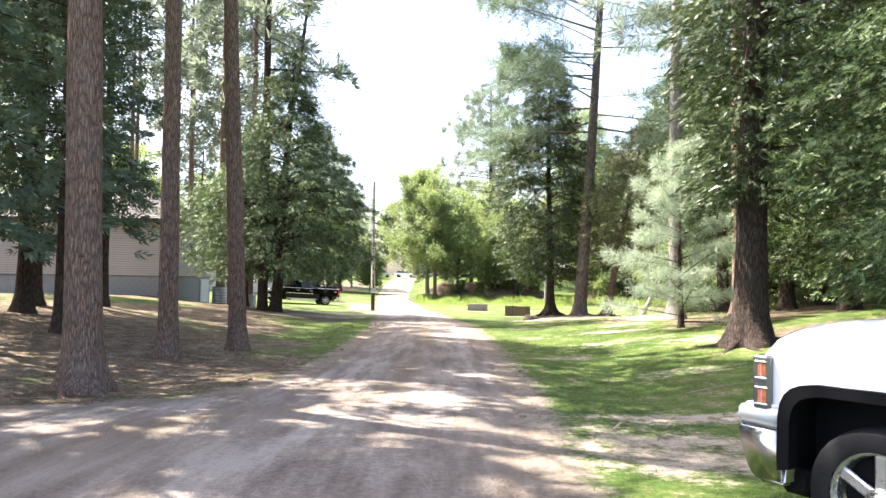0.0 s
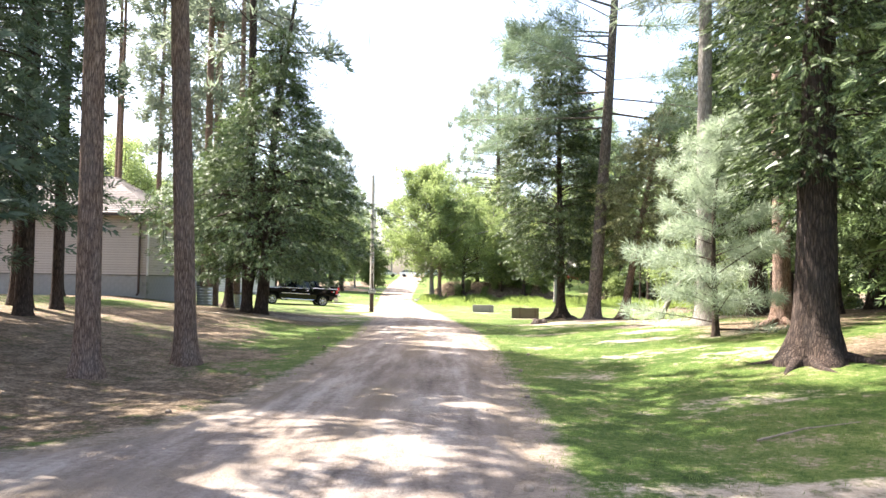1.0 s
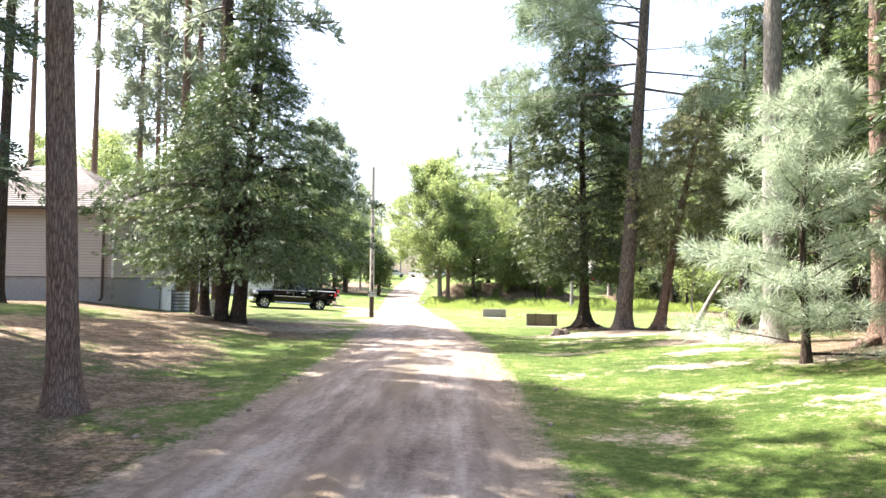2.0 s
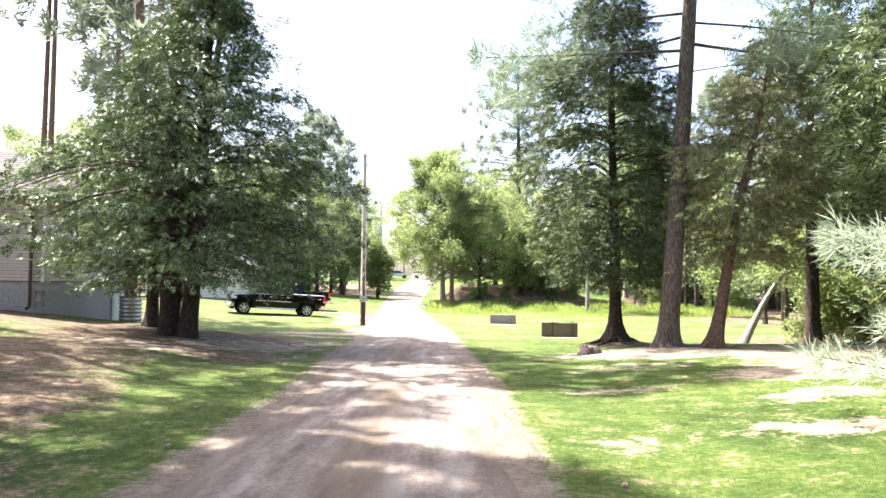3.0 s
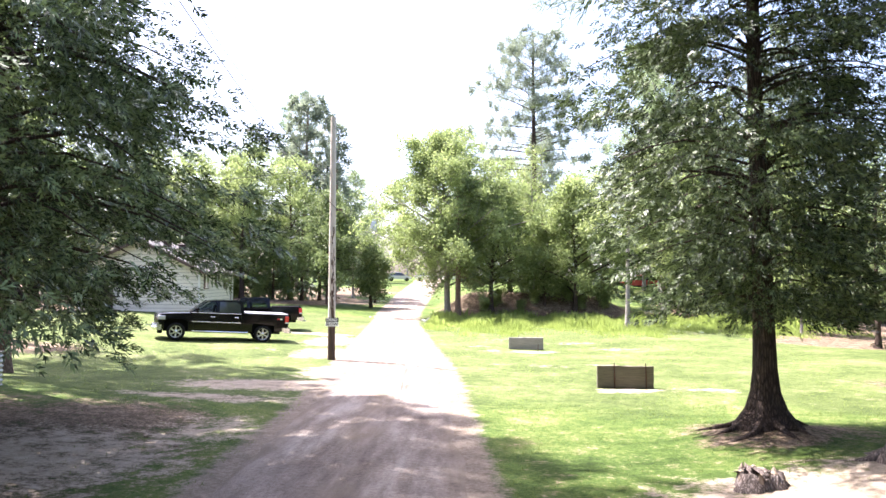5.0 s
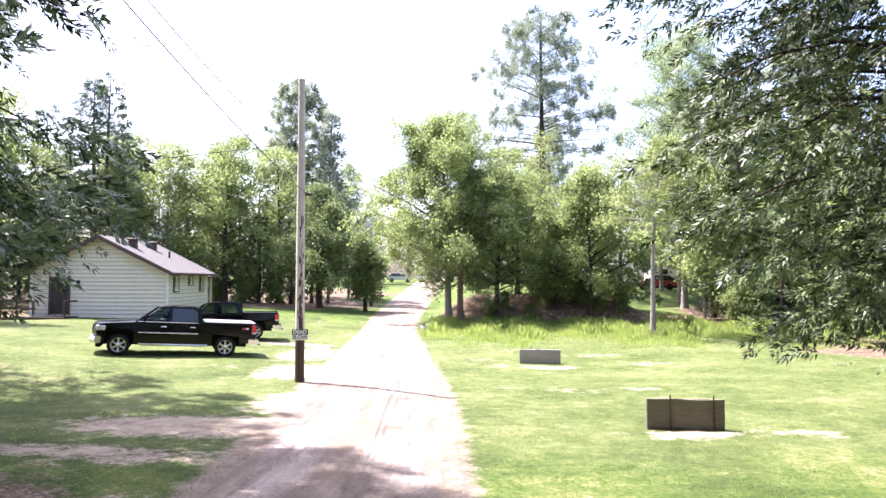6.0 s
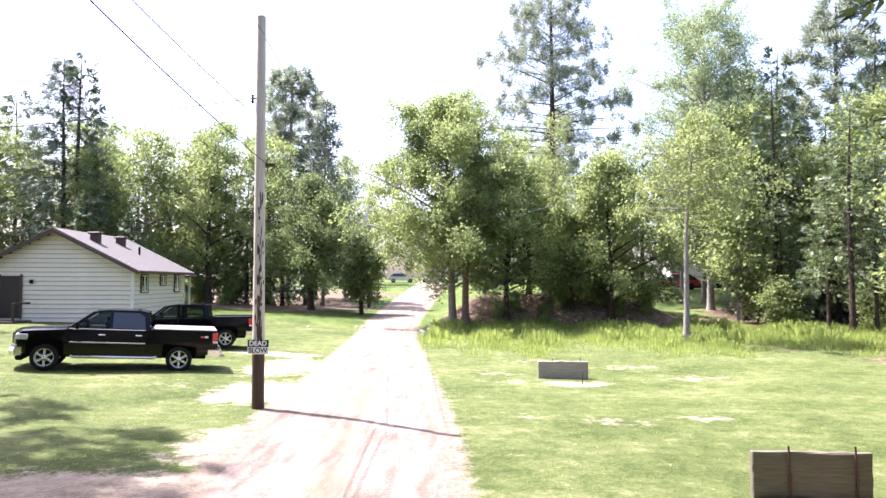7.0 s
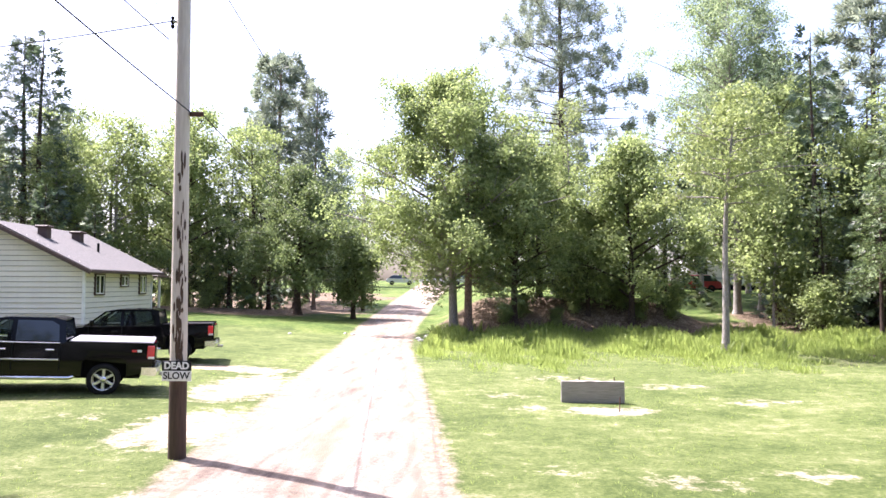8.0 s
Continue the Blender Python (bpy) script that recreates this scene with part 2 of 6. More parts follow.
CAR_GLASS = mat_clear_glass("clear_car_glass")
POLE_WOOD = mat_wood("pole_wood", (0.34, 0.285, 0.23), (0.6, 0.545, 0.47), (10, 10, 0.8))
CREOSOTE = mat_wood("creosoted_wood", (0.022, 0.014, 0.01), (0.1, 0.06, 0.04), (10, 10, 0.8))
BOARD_DARK = mat_wood("weathered_board", (0.06, 0.052, 0.035), (0.17, 0.15, 0.105), (1.2, 14, 14))
BOARD_GREY = mat_wood("grey_board", (0.16, 0.145, 0.13), (0.36, 0.335, 0.31), (1.2, 14, 14))
STEEL = mat_plain("dull_steel", (0.42, 0.42, 0.42), 0.45, 0.9)
RUST = mat_plain("rusty_iron", (0.09, 0.05, 0.035), 0.8, 0.3)
BLACK_PAINT = mat_plain("black_car_paint", (0.0015, 0.0015, 0.0025), 0.16, 0, 0.1, 3, 0.25)
BLACK_PAINT.node_tree.nodes["Principled BSDF"].inputs["Specular IOR Level"].default_value = 0.12
WHITE_PAINT = mat_plain("white_car_paint", (0.84, 0.845, 0.85), 0.3, 0, 0.03, 3, 1.0)
RUBBER = mat_plain("tyre_rubber", (0.013, 0.013, 0.014), 0.85, 0, 0.3, 14, bumpy=0.004)
RUBBER.node_tree.nodes["Principled BSDF"].inputs["Specular IOR Level"].default_value = 0.15
ALLOY = mat_plain("alloy_rim", (0.62, 0.62, 0.63), 0.28, 0.9, 0.05)
CHROME = mat_plain("chrome", (0.7, 0.7, 0.71), 0.2, 1.0, 0.05)
BLACK_PLASTIC = mat_plain("black_plastic", (0.006, 0.006, 0.007), 0.75)
BLACK_PLASTIC.node_tree.nodes["Principled BSDF"].inputs["Specular IOR Level"].default_value = 0.12
VINYL = mat_plain("grey_vinyl_cover", (0.26, 0.26, 0.28), 0.5, 0, 0.1, 4)
RED_LAMP = mat_plain("red_lamp_lens", (0.55, 0.02, 0.025), 0.15, 0, 0.1, 8, 0.6)
AMBER_LAMP = mat_plain("amber_lamp_lens", (0.55, 0.15, 0.06), 0.2, 0, 0.35, 40, 0.8)
CLEAR_LAMP = mat_plain("clear_lamp_lens", (0.6, 0.62, 0.64), 0.12, 0.4, 0.1, 8, 0.6)
HEADLAMP = mat_plain("smoky_lamp_lens", (0.16, 0.165, 0.17), 0.15, 0.5, 0.1, 8, 0.6)
SIGN_BLACK = mat_plain("sign_black", (0.006, 0.006, 0.006), 0.85)
SIGN_WHITE = mat_plain("sign_white", (0.8, 0.8, 0.78), 0.5)
WIRE = mat_plain("wire_sheath", (0.03, 0.03, 0.03), 0.6)
STONE = mat_plain("pale_stone", (0.42, 0.4, 0.37), 0.9, 0, 0.25, 5, bumpy=0.02)
WOOD_CUT = mat_wood("rotten_wood", (0.09, 0.065, 0.045), (0.32, 0.25, 0.18), (6, 6, 2))

# ---- mesh helpers ----


def mesh_object(name, verts, faces, material, parent=None, label="", smooth=False):
    """One mesh from arrays of corners and faces, all faces with equally many corners."""
    verts, faces = np.asarray(verts, np.float32), np.asarray(faces, np.int32)
    me = bpy.data.meshes.new(name)
    n, k = faces.shape
    me.vertices.add(len(verts))
    me.vertices.foreach_set("co", verts.ravel())
    me.loops.add(n * k)
    me.loops.foreach_set("vertex_index", faces.ravel())
    me.polygons.add(n)
    me.polygons.foreach_set("loop_start", np.arange(0, n * k, k, dtype=np.int32))
    me.polygons.foreach_set("use_smooth", np.full(n, smooth))
    me.update(calc_edges=True)
    me.materials.append(material)
    ob = new(name, me)
    ob.parent = parent
    if label:
        ob["label"] = label
    return ob


def part(name, bm, material, parent=None, label="", smooth=False):
    """Links a bmesh as one mesh object under its thing."""
    me = bpy.data.meshes.new(name)
    bmesh.ops.recalc_face_normals(bm, faces=bm.faces)
    if smooth:
        for f in bm.faces:
            f.smooth = True
    bm.to_mesh(me)
    bm.free()
    me.materials.append(material)
    ob = new(name, me)
    ob.parent = parent
    if label:
        ob["label"] = label
    return ob


def add_box(bm, lo, hi, bevel=0.0, m=None):
    """A box from corner to corner, its edges eased."""
    lo, hi = Vector(lo), Vector(hi)
    r = bmesh.ops.create_cube(bm, size=1, matrix=Matrix.Translation((lo + hi) / 2) @ Matrix.Diagonal((*(hi - lo), 1)))
    vs = r["verts"]
    if bevel:
        es = list({e for v in vs for e in v.link_edges})
        out = bmesh.ops.bevel(bm, geom=es, offset=bevel, segments=1, affect="EDGES")
        vs = list({v for f in out["faces"] for v in f.verts} | {v for v in vs if v.is_valid})
    if m:
        bmesh.ops.transform(bm, matrix=m, verts=vs)
    return vs


def box(lo, hi, bevel=0.01):
    bm = bmesh.new()
    add_box(bm, lo, hi, bevel)
    return bm


def add_prism(bm, outline, lo, hi, axis="y"):
    """A flat outline (pairs) drawn out along an axis."""
    def at(p, d):
        return {"y": (p[0], d, p[1]), "x": (d, p[0], p[1]), "z": (p[0], p[1], d)}[axis]
    a = [bm.verts.new(at(p, lo)) for p in outline]
    b = [bm.verts.new(at(p, hi)) for p in outline]
    n = len(outline)
    bm.faces.new(a)
    bm.faces.new(b[::-1])
    for i in range(n):
        bm.faces.new((a[i], b[i], b[(i + 1) % n], a[(i + 1) % n]))
    return a + b


def tube_arrays(points, radii, sides=7, phase=0.0):
    """Corners and faces of a tapered tube along points."""
    P = np.asarray(points, float)
    n = len(P)
    T = np.gradient(P, axis=0)
    T /= np.linalg.norm(T, axis=1)[:, None] + 1e-9
    ref = np.where(np.abs(T[:, 2:3]) < 0.9, np.array([[0, 0, 1.0]]), np.array([[1.0, 0, 0]]))
    if abs(T[:, 2]).mean() > 0.6:
        ref = np.tile(np.array([[1.0, 0, 0]]), (n, 1))
    else:
        ref = np.tile(np.array([[0, 0, 1.0]]), (n, 1))
    U = np.cross(T, ref)
    U /= np.linalg.norm(U, axis=1)[:, None] + 1e-9
    V = np.cross(T, U)
    a = np.linspace(0, 2 * np.pi, sides, endpoint=False) + phase
    r = np.asarray(radii, float)
    if r.ndim == 1:
        r = np.repeat(r[:, None], sides, 1)
    verts = P[:, None] + r[..., None] * (np.cos(a)[None, :, None] * U[:, None] + np.sin(a)[None, :, None] * V[:, None])
    i, j = np.meshgrid(np.arange(n - 1), np.arange(sides), indexing="ij")
    q = np.stack([i * sides + j, i * sides + (j + 1) % sides, (i + 1) * sides + (j + 1) % sides, (i + 1) * sides + j], -1).reshape(-1, 4)
    return verts.reshape(-1, 3), q


class Pile:
    """Gathers arrays into one mesh."""

    def __init__(self):
        self.v, self.f, self.n = [], [], 0

    def put(self, verts, faces):
        self.v.append(verts)
        self.f.append(faces + self.n)
        self.n += len(verts)

    def tube(self, points, radii, sides=7):
        self.put(*tube_arrays(points, radii, sides))

    def make(self, name, material, parent=None, label="", smooth=False):
        return mesh_object(name, np.concatenate(self.v), np.concatenate(self.f), material, parent, label, smooth)


# ---- the lie of the land ----
PROFILE_Y = [-126, -38, -5, 3, 7, 10, 15, 20, 28.4, 34.7, 41, 47.3, 53.6, 63, 72, 81.9, 97.7, 126, 164, 252, 567]
PROFILE_Z = [.6, .7, .75, .72, .6, .52, .49, .51, .53, .36, .18, .09, .07, .12, .18, .45, .8, 1.9, 3.6, 4.3, 4.3]


def step(a, b, x):
    u = np.clip((np.asarray(x, float) - a) / (b - a), 0, 1)
    return u * u * (3 - 2 * u)


def lie(x, y):
    """Height of the ground."""
    x, y = np.asarray(x, float), np.asarray(y, float)
    k = np.array([-2, -1, 0, 1, 2])
    z = sum(np.interp(y + d, PROFILE_Y, PROFILE_Z) for d in k) / 5
    z = z + np.clip(0.09 * (-x - 5), 0, 1.0) * (1 - step(38, 47, y)) * step(2.5, 10, y)
    slope = np.interp(y, [5.7, 10.7, 17.6, 21.4, 34, 41.6], [0, .14, .14, .11, .06, 0])
    z = z + np.clip(slope * (x - 3.2), 0, 1.4)
    z = z + 1.75 * step(79.4, 83.8, y) * step(-3.2, 0.5, x) * (1 - step(9, 15, x)) * (1 - step(120, 145, y))
    z = z + 1.4 * step(85, 108, y) * step(10, 16, x) * (1 - step(120, 145, y))
    z = z + np.clip(0.055 * (-x - 7), 0, 0.8) * step(44, 54, y) * (1 - step(90, 100, y))
    z = z + 0.07 * np.exp(-((x - 6.6) / 2.4) ** 2 - ((y - 34.1) / 1.3) ** 2)
    z = z + 0.26 * np.exp(-((x - 5.9) / 1.3) ** 2 - ((y - 37.3) / 1.2) ** 2)
    z = z - 0.25 * np.exp(-((x - 4) / 7) ** 2 - ((y - 58.6) / 5.7) ** 2)
    z = z + 0.04 * np.sin(x * 0.7 + 1) * np.sin(y * 0.7) * step(3.0, 7.0, np.abs(x - 0.5))
    return z


def gz(x, y):
    return float(lie(x, y))


EDGE_Y = [-12.6, 2.52, 5.67, 7.25, 8.19, 9.45, 12.6, 21.42, 26.46, 34.65, 40.95, 47.25, 51.03, 57.33, 72.45, 84.42, 103.32, 125.37, 151.2]
EDGE_L = [-8, -8.5, -8, -6.5, -4.6, -3.1, -2.5, -2.3, -2.4, -3.15, -3.5, -4.0, -4.5, -5.0, -6.1, -7.1, -8.2, -8.9, -9.5]
EDGE_R = [0.6, 0.6, 0.75, 0.85, 0.95, 1.05, 1.15, 1.1, 0.9, 0.35, 0.0, -0.4, -0.75, -1.5, -3.6, -4.3, -4.75, -5.2, -5.4]


def smooth_interp(y, xs, ys, w=1.6):
    return sum(np.interp(y + d, xs, ys) for d in np.linspace(-w, w, 5)) / 5


def road_left(y):
    return smooth_interp(y, EDGE_Y, EDGE_L, 1.0)


def road_right(y):
    return smooth_interp(y, EDGE_Y, EDGE_R)


def blob(x, y, cx, cy, rx, ry):
    d = np.sqrt(((x - cx) / rx) ** 2 + ((y - cy) / ry) ** 2)
    return 1 - step(0.15, 1.3, d)


# bare ground: centre and radii of dusty or sandy spots in the grass
SAND = [(7.4, 33.6, 3.6, 1.9, 1.0), (10, 30.5, 4, 2.4, 0.95), (-6.2, 34.5, 3.2, 3.2, 0.72), (-8.5, 31.5, 3, 2.2, 0.6), (-4.6, 37.5, 1.6, 2.5, 0.6), (6.6, 31.75, 3.0, 1.13, 0.95), (3.4, 25.83, 1.6, 0.76, 0.6), (2.6, 21.42, 1.0, 0.95, 0.5), (5.4, 21.73, 2.0, 0.76, 0.65), (2.9, 15.75, 1.2, 1.01, 0.5), (5.0, 29.93, 2.2, 0.63, 0.6), (4.9, 44.35, 1.5, 0.57, 0.9), (7.2, 44.6, 1.8, 0.44, 0.65), (3.3, 57.96, 1.5, 0.82, 0.9), (1.4, 58.09, 1.6, 0.6, 0.5), (5.8, 61.74, 2.2, 0.9, 0.5), (2.7, 63, 2.4, 1.0, 0.45), (0.8, 59.85, 1.4, 0.9, 0.45),
        (3.3, 50.65, 1.2, 0.8, 0.5), (5.3, 51.28, 1.1, 0.7, 0.5), (1.3, 51.34, 1.1, 0.7, 0.4), (7.5, 59.22, 1.8, 1.0, 0.5), (6.4, 33.1, 4.6, 2.0, 1.0), (8.8, 33.77, 4.0, 1.89, 1.0), (10.8, 31.5, 4.5, 1.64, 0.9),
        (7.4, 26.77, 2.6, 1.89, 0.85), (6.4, 23.94, 1.8, 0.95, 0.65), (6.3, 16.38, 2.2, 1.39, 0.5), (9, 28.35, 3.5, 1.89, 0.7), (8, 20.79, 2.5, 1.26, 0.6),
        (-5.9, 54.18, 1.7, 2.83, 0.9), (-6.7, 59.85, 1.7, 3.78, 0.85), (-7.9, 63.31, 3.0, 0.95, 0.8), (-5.2, 44.41, 4.2, 1.76, 0.9), (-4.4, 47.88, 1.5, 2.52, 0.75), (-6.2, 41.58, 3.6, 1.01, 0.7), (-8.6, 54.62, 1.0, 0.5, 0.5),
        (2.2, 5.99, 1.9, 2.14, 0.66), (3.4, 7.88, 2.6, 0.63, 0.7), (4.4, 11.97, 2.4, 0.95, 0.45), (5, 18.27, 2.6, 1.01, 0.5), (4.2, 28.98, 2.4, 1.01, 0.45), (-4, 31.5, 1.6, 2.52, 0.35)]
LITTER = [(-9.5, 28, 4.5, 5), (-5.6, 31, 2.6, 2.4), (-4.8, 12, 2.8, 6.5), (-7.5, 17, 4.2, 6.5), (-8.5, 11, 5, 8), (-7, 24, 2.5, 3.5), (-6.5, 34.5, 3.8, 4.8), (-10, 35, 5, 6), (-3.7, 12.6, 1.5, 5.67), (-6.6, 22.68, 2.4, 3.78), (-4.7, 18.27, 1.9, 2.21), (-7.2, 13.86, 5.5, 6.93), (-5.4, 18.27, 2.7, 3.15), (-9, 13.86, 6.5, 8.19), (-6, 8.19, 4, 3.15), (-10, 26.46, 5.6, 5.67), (-12, 18.9, 8, 12.6), (-9, 32.13, 5, 3.78), (-10, 36.54, 6, 2.83), (-6.6, 37.8, 3.2, 3.15), (-6.2, 32.13, 2.6, 2.52), (8.2, 33.39, 5, 2.83), (9, 15.12, 4, 3.15), (10, 22.68, 4, 5.04),
          (6.2, 37.6, 2.6, 1.7), (5.6, 36.6, 1.8, 1.2), (14, 28.35, 6, 5.67), (4, 82.53, 7, 3.15), (10, 82.53, 5, 2.52), (-22, 25.2, 10, 18.9), (22, 18.9, 10, 18.9)]


def build_ground():
    xs = np.concatenate([[-900, -500, -250, -120, -70, -45, -34], np.arange(-28, -10, 1.0), np.arange(-10, 12, 0.35), np.arange(12, 30, 1.0), [32, 36, 45, 70, 120, 250, 500, 900]])
    ys = np.concatenate([[-300, -100, -40, -20, -10], np.arange(-5, 40, 0.3), np.arange(40, 86, 0.4), np.arange(86, 152, 2), [155, 165, 190, 230, 290, 400, 600, 900]])
    X, Y = np.meshgrid(xs, ys)
    Z = lie(X, Y)
    nx, ny = len(xs), len(ys)
    j, i = np.meshgrid(np.arange(ny - 1), np.arange(nx - 1), indexing="ij")
    q = np.stack([j * nx + i, j * nx + i + 1, (j + 1) * nx + i + 1, (j + 1) * nx + i], -1).reshape(-1, 4)
    ob = mesh_object("ground", np.stack([X, Y, Z], -1).reshape(-1, 3), q, GROUND, smooth=True)
    out = np.maximum(road_left(Y) - X, X - road_right(Y))
    gravel = 1 - step(-0.1, 0.95, out)
    litter = np.zeros_like(X)
    for c in LITTER:
        litter = np.maximum(litter, blob(X, Y, *c) * 0.8)
    def wooded(x0, x1, y0, y1, m=4.0):
        W = X + 2.2 * np.sin(Y * 0.31) + 1.4 * np.sin(Y * 0.83 + X * 0.4)
        return step(x0 - m, x0, W) * (1 - step(x1, x1 + m, W)) * step(y0 - m, y0, Y) * (1 - step(y1, y1 + m, Y))
    for c in ((-80, -26, 78.1, 126), (-80, -13, 87.6, 126), (-80, -18, -12.6, 50.4), (-80, -31, 44.1, 81.9), (16, 80, -12.6, 45.4), (20, 80, 37.8, 94.5), (-2, 12, 80.3, 82.8, 1.5), (13, 40, 78.1, 84.4)):
        litter = np.maximum(litter, wooded(*c))
    litter = np.maximum(litter, 0.27 * (1 - step(34, 44, Y)))
    sand = 0.12 * step(31.5, 44, Y) * (1 - step(66, 74, Y))
    for c in SAND:
        sand = np.maximum(sand, blob(X, Y, *c[:4]) * (c[4] if len(c) > 4 else 0.5))
    a = ob.data.color_attributes.new("zones", "FLOAT_COLOR", "POINT")
    a.data.foreach_set("color", np.stack([gravel, litter, sand, np.maximum(1 - step(35, 48, Y), 0.8 * step(74, 81, Y))], -1).astype(np.float32).ravel())
    tagged(ob, "mown grass with brown needle litter and sandy bare spots", "ground", kind="structure")


def build_road():
    ys = np.concatenate([np.arange(-20, 90, 0.3), np.arange(90, 151, 1.5)])
    us = np.linspace(0, 1, 25)
    L = road_left(ys) + 0.22 * np.array([noise.noise((y * 0.5, 3, 0)) + 0.6 * noise.noise((y * 1.7, 9, 0)) for y in ys])
    R = road_right(ys) + 0.22 * np.array([noise.noise((y * 0.5, 30, 0)) + 0.6 * noise.noise((y * 1.7, 19, 0)) for y in ys])
    X = L[:, None] + (R - L)[:, None] * us[None]
    Y = np.repeat(ys[:, None], 25, 1)
    ruts = -0.01 * (np.exp(-((us - 0.27) / 0.13) ** 2) + np.exp(-((us - 0.73) / 0.13) ** 2))
    Z = lie(X, Y) + 0.045 * np.sin(np.pi * us)[None] + ruts[None] + 0.012
    Z[:, 0] -= 0.03
    Z[:, -1] -= 0.03
    ny, nx = Y.shape
    j, i = np.meshgrid(np.arange(ny - 1), np.arange(nx - 1), indexing="ij")
    q = np.stack([j * nx + i, j * nx + i + 1, (j + 1) * nx + i + 1, (j + 1) * nx + i], -1).reshape(-1, 4)
    ob = mesh_object("road", np.stack([X, Y, Z], -1).reshape(-1, 3), q, GRAVEL, smooth=True)
    loose = np.exp(-((us - 0.5) / 0.11) ** 2) + np.exp(-(us / 0.1) ** 2) + np.exp(-((us - 1) / 0.1) ** 2)
    loose = np.repeat(np.clip(loose, 0, 1)[None], ny, 0).ravel()
    a = ob.data.color_attributes.new("loose", "FLOAT_COLOR", "POINT")
    a.data.foreach_set("color", np.stack([loose] * 3 + [np.ones_like(loose)], -1).astype(np.float32).ravel())
    tagged(ob, "packed pinkish-grey gravel lane with wheel tracks", "road", kind="structure")


build_ground()
build_road()

# ---- foliage ----
rng = np.random.default_rng(7)


def sliver(a, length, width, root=0.0):
    """A slim three-cornered leaf in the xy plane."""
    d, w = np.array([np.cos(a), np.sin(a), 0]), np.array([-np.sin(a), np.cos(a), 0])
    o = np.array([root, 0, 0])
    return [o + d * length * 0.15 - w * width * 0.9, o + d * length, o + d * length * 0.45 + w * width * 1.1 + [0, 0, 0.04]]


def template(kind):
    r = np.random.default_rng(3)
    v, corners = [], 3
    if kind == "spray":            # flat fan of scale leaves
        for a, l, root in ((0, 1.0, 0), (0.6, 0.62, 0.1), (-0.6, 0.62, 0.14), (0.5, 0.5, 0.4), (-0.5, 0.5, 0.44), (0.95, 0.4, 0.2), (-0.9, 0.4, 0.28)):
            v += sliver(a, l, 0.11, root)
    elif kind == "fine":           # drooping fan of many slim scale-leaf twigs
        for i, (a, l, root) in enumerate(((0, 0.55, 0.45), (0.75, 0.42, 0.08), (-0.7, 0.45, 0.14), (0.65, 0.5, 0.28), (-0.6, 0.5, 0.34), (0.45, 0.4, 0.5), (-0.4, 0.36, 0.58), (0.1, 0.5, 0.0), (1.0, 0.25, 0.3))):
            q = np.array(sliver(a, l, 0.055, root))
            q[:, 2] += 0.1 * np.sin(i * 2.3) * (q[:, 0]) - 0.22 * q[:, 0] ** 2
            v += list(q)
    elif kind == "fern":           # flat spray: a stem with paired slim twigs, each curving down a little
        for i in range(8):
            root = 0.06 + 0.105 * i
            for s in (1, -1):
                q = np.array(sliver(s * (0.8 - 0.05 * i), 0.42 * (1 - 0.55 * root), 0.034, root + 0.03 * s))
                q[:, 2] += -0.16 * q[:, 0] ** 2 + 0.05 * np.sin(i * 1.9 + s) * np.abs(q[:, 1])
                v += list(q)
        q = np.array(sliver(0, 0.95, 0.03, 0.05))
        q[:, 2] -= 0.16 * q[:, 0] ** 2
        v += list(q)
    elif kind in ("tuft", "tuft_far"):           # bundle of long needles; a coarser one for high crowns
        n, wide = (8, 0.045) if kind == "tuft" else (5, 0.13)
        for i in range(n):
            a, e = i * 2 * math.pi / n, 0.65 + 0.35 * (i % 2)
            d = np.array([math.cos(e), math.sin(e) * math.cos(a), math.sin(e) * math.sin(a)])
            w = np.cross(d, [0.3, 0.5, 0.8])
            w /= np.linalg.norm(w)
            v += [d * 0.1 - w * wide * 0.4, d * 0.45 + w * wide, d]
    elif kind == "leaves":         # a twig of broad leaves
        for i in range(7):
            c = r.normal(0, 0.45, 3)
            d, w = r.normal(0, 1, 3), r.normal(0, 1, 3)
            d /= np.linalg.norm(d)
            w -= d * w.dot(d)
            w /= np.linalg.norm(w)
            v += [c - d * 0.2 - w * 0.16, c + d * 0.3, c - d * 0.05 + w * 0.24]
    elif kind == "blade":          # upright grass
        for i in range(4):
            a = i * 1.7
            d = np.array([math.cos(a), math.sin(a), 0])
            w = np.array([-d[1], d[0], 0]) * 0.05
            v += [d * 0.05 - w, d * 0.05 + w, d * (0.25 + 0.12 * i) + [0, 0, 1.0 - 0.13 * i]]
    elif kind == "turf":           # short mown tuft, blades leaning outwards
        for i in range(4):
            a = i * 1.57 + 0.4 * (i % 2)
            d = np.array([math.cos(a), math.sin(a), 0])
            w = np.array([-d[1], d[0], 0]) * 0.09
            v += [d * 0.1 - w, d * 0.1 + w, d * (0.5 + 0.2 * (i % 3)) + [0, 0, 0.75 - 0.12 * (i % 3)]]
    v = np.array(v, float)
    return v, np.arange(len(v)).reshape(-1, corners)


KINDS = {k: template(k) for k in ("spray", "fine", "fern", "tuft", "tuft_far", "leaves", "blade", "turf")}


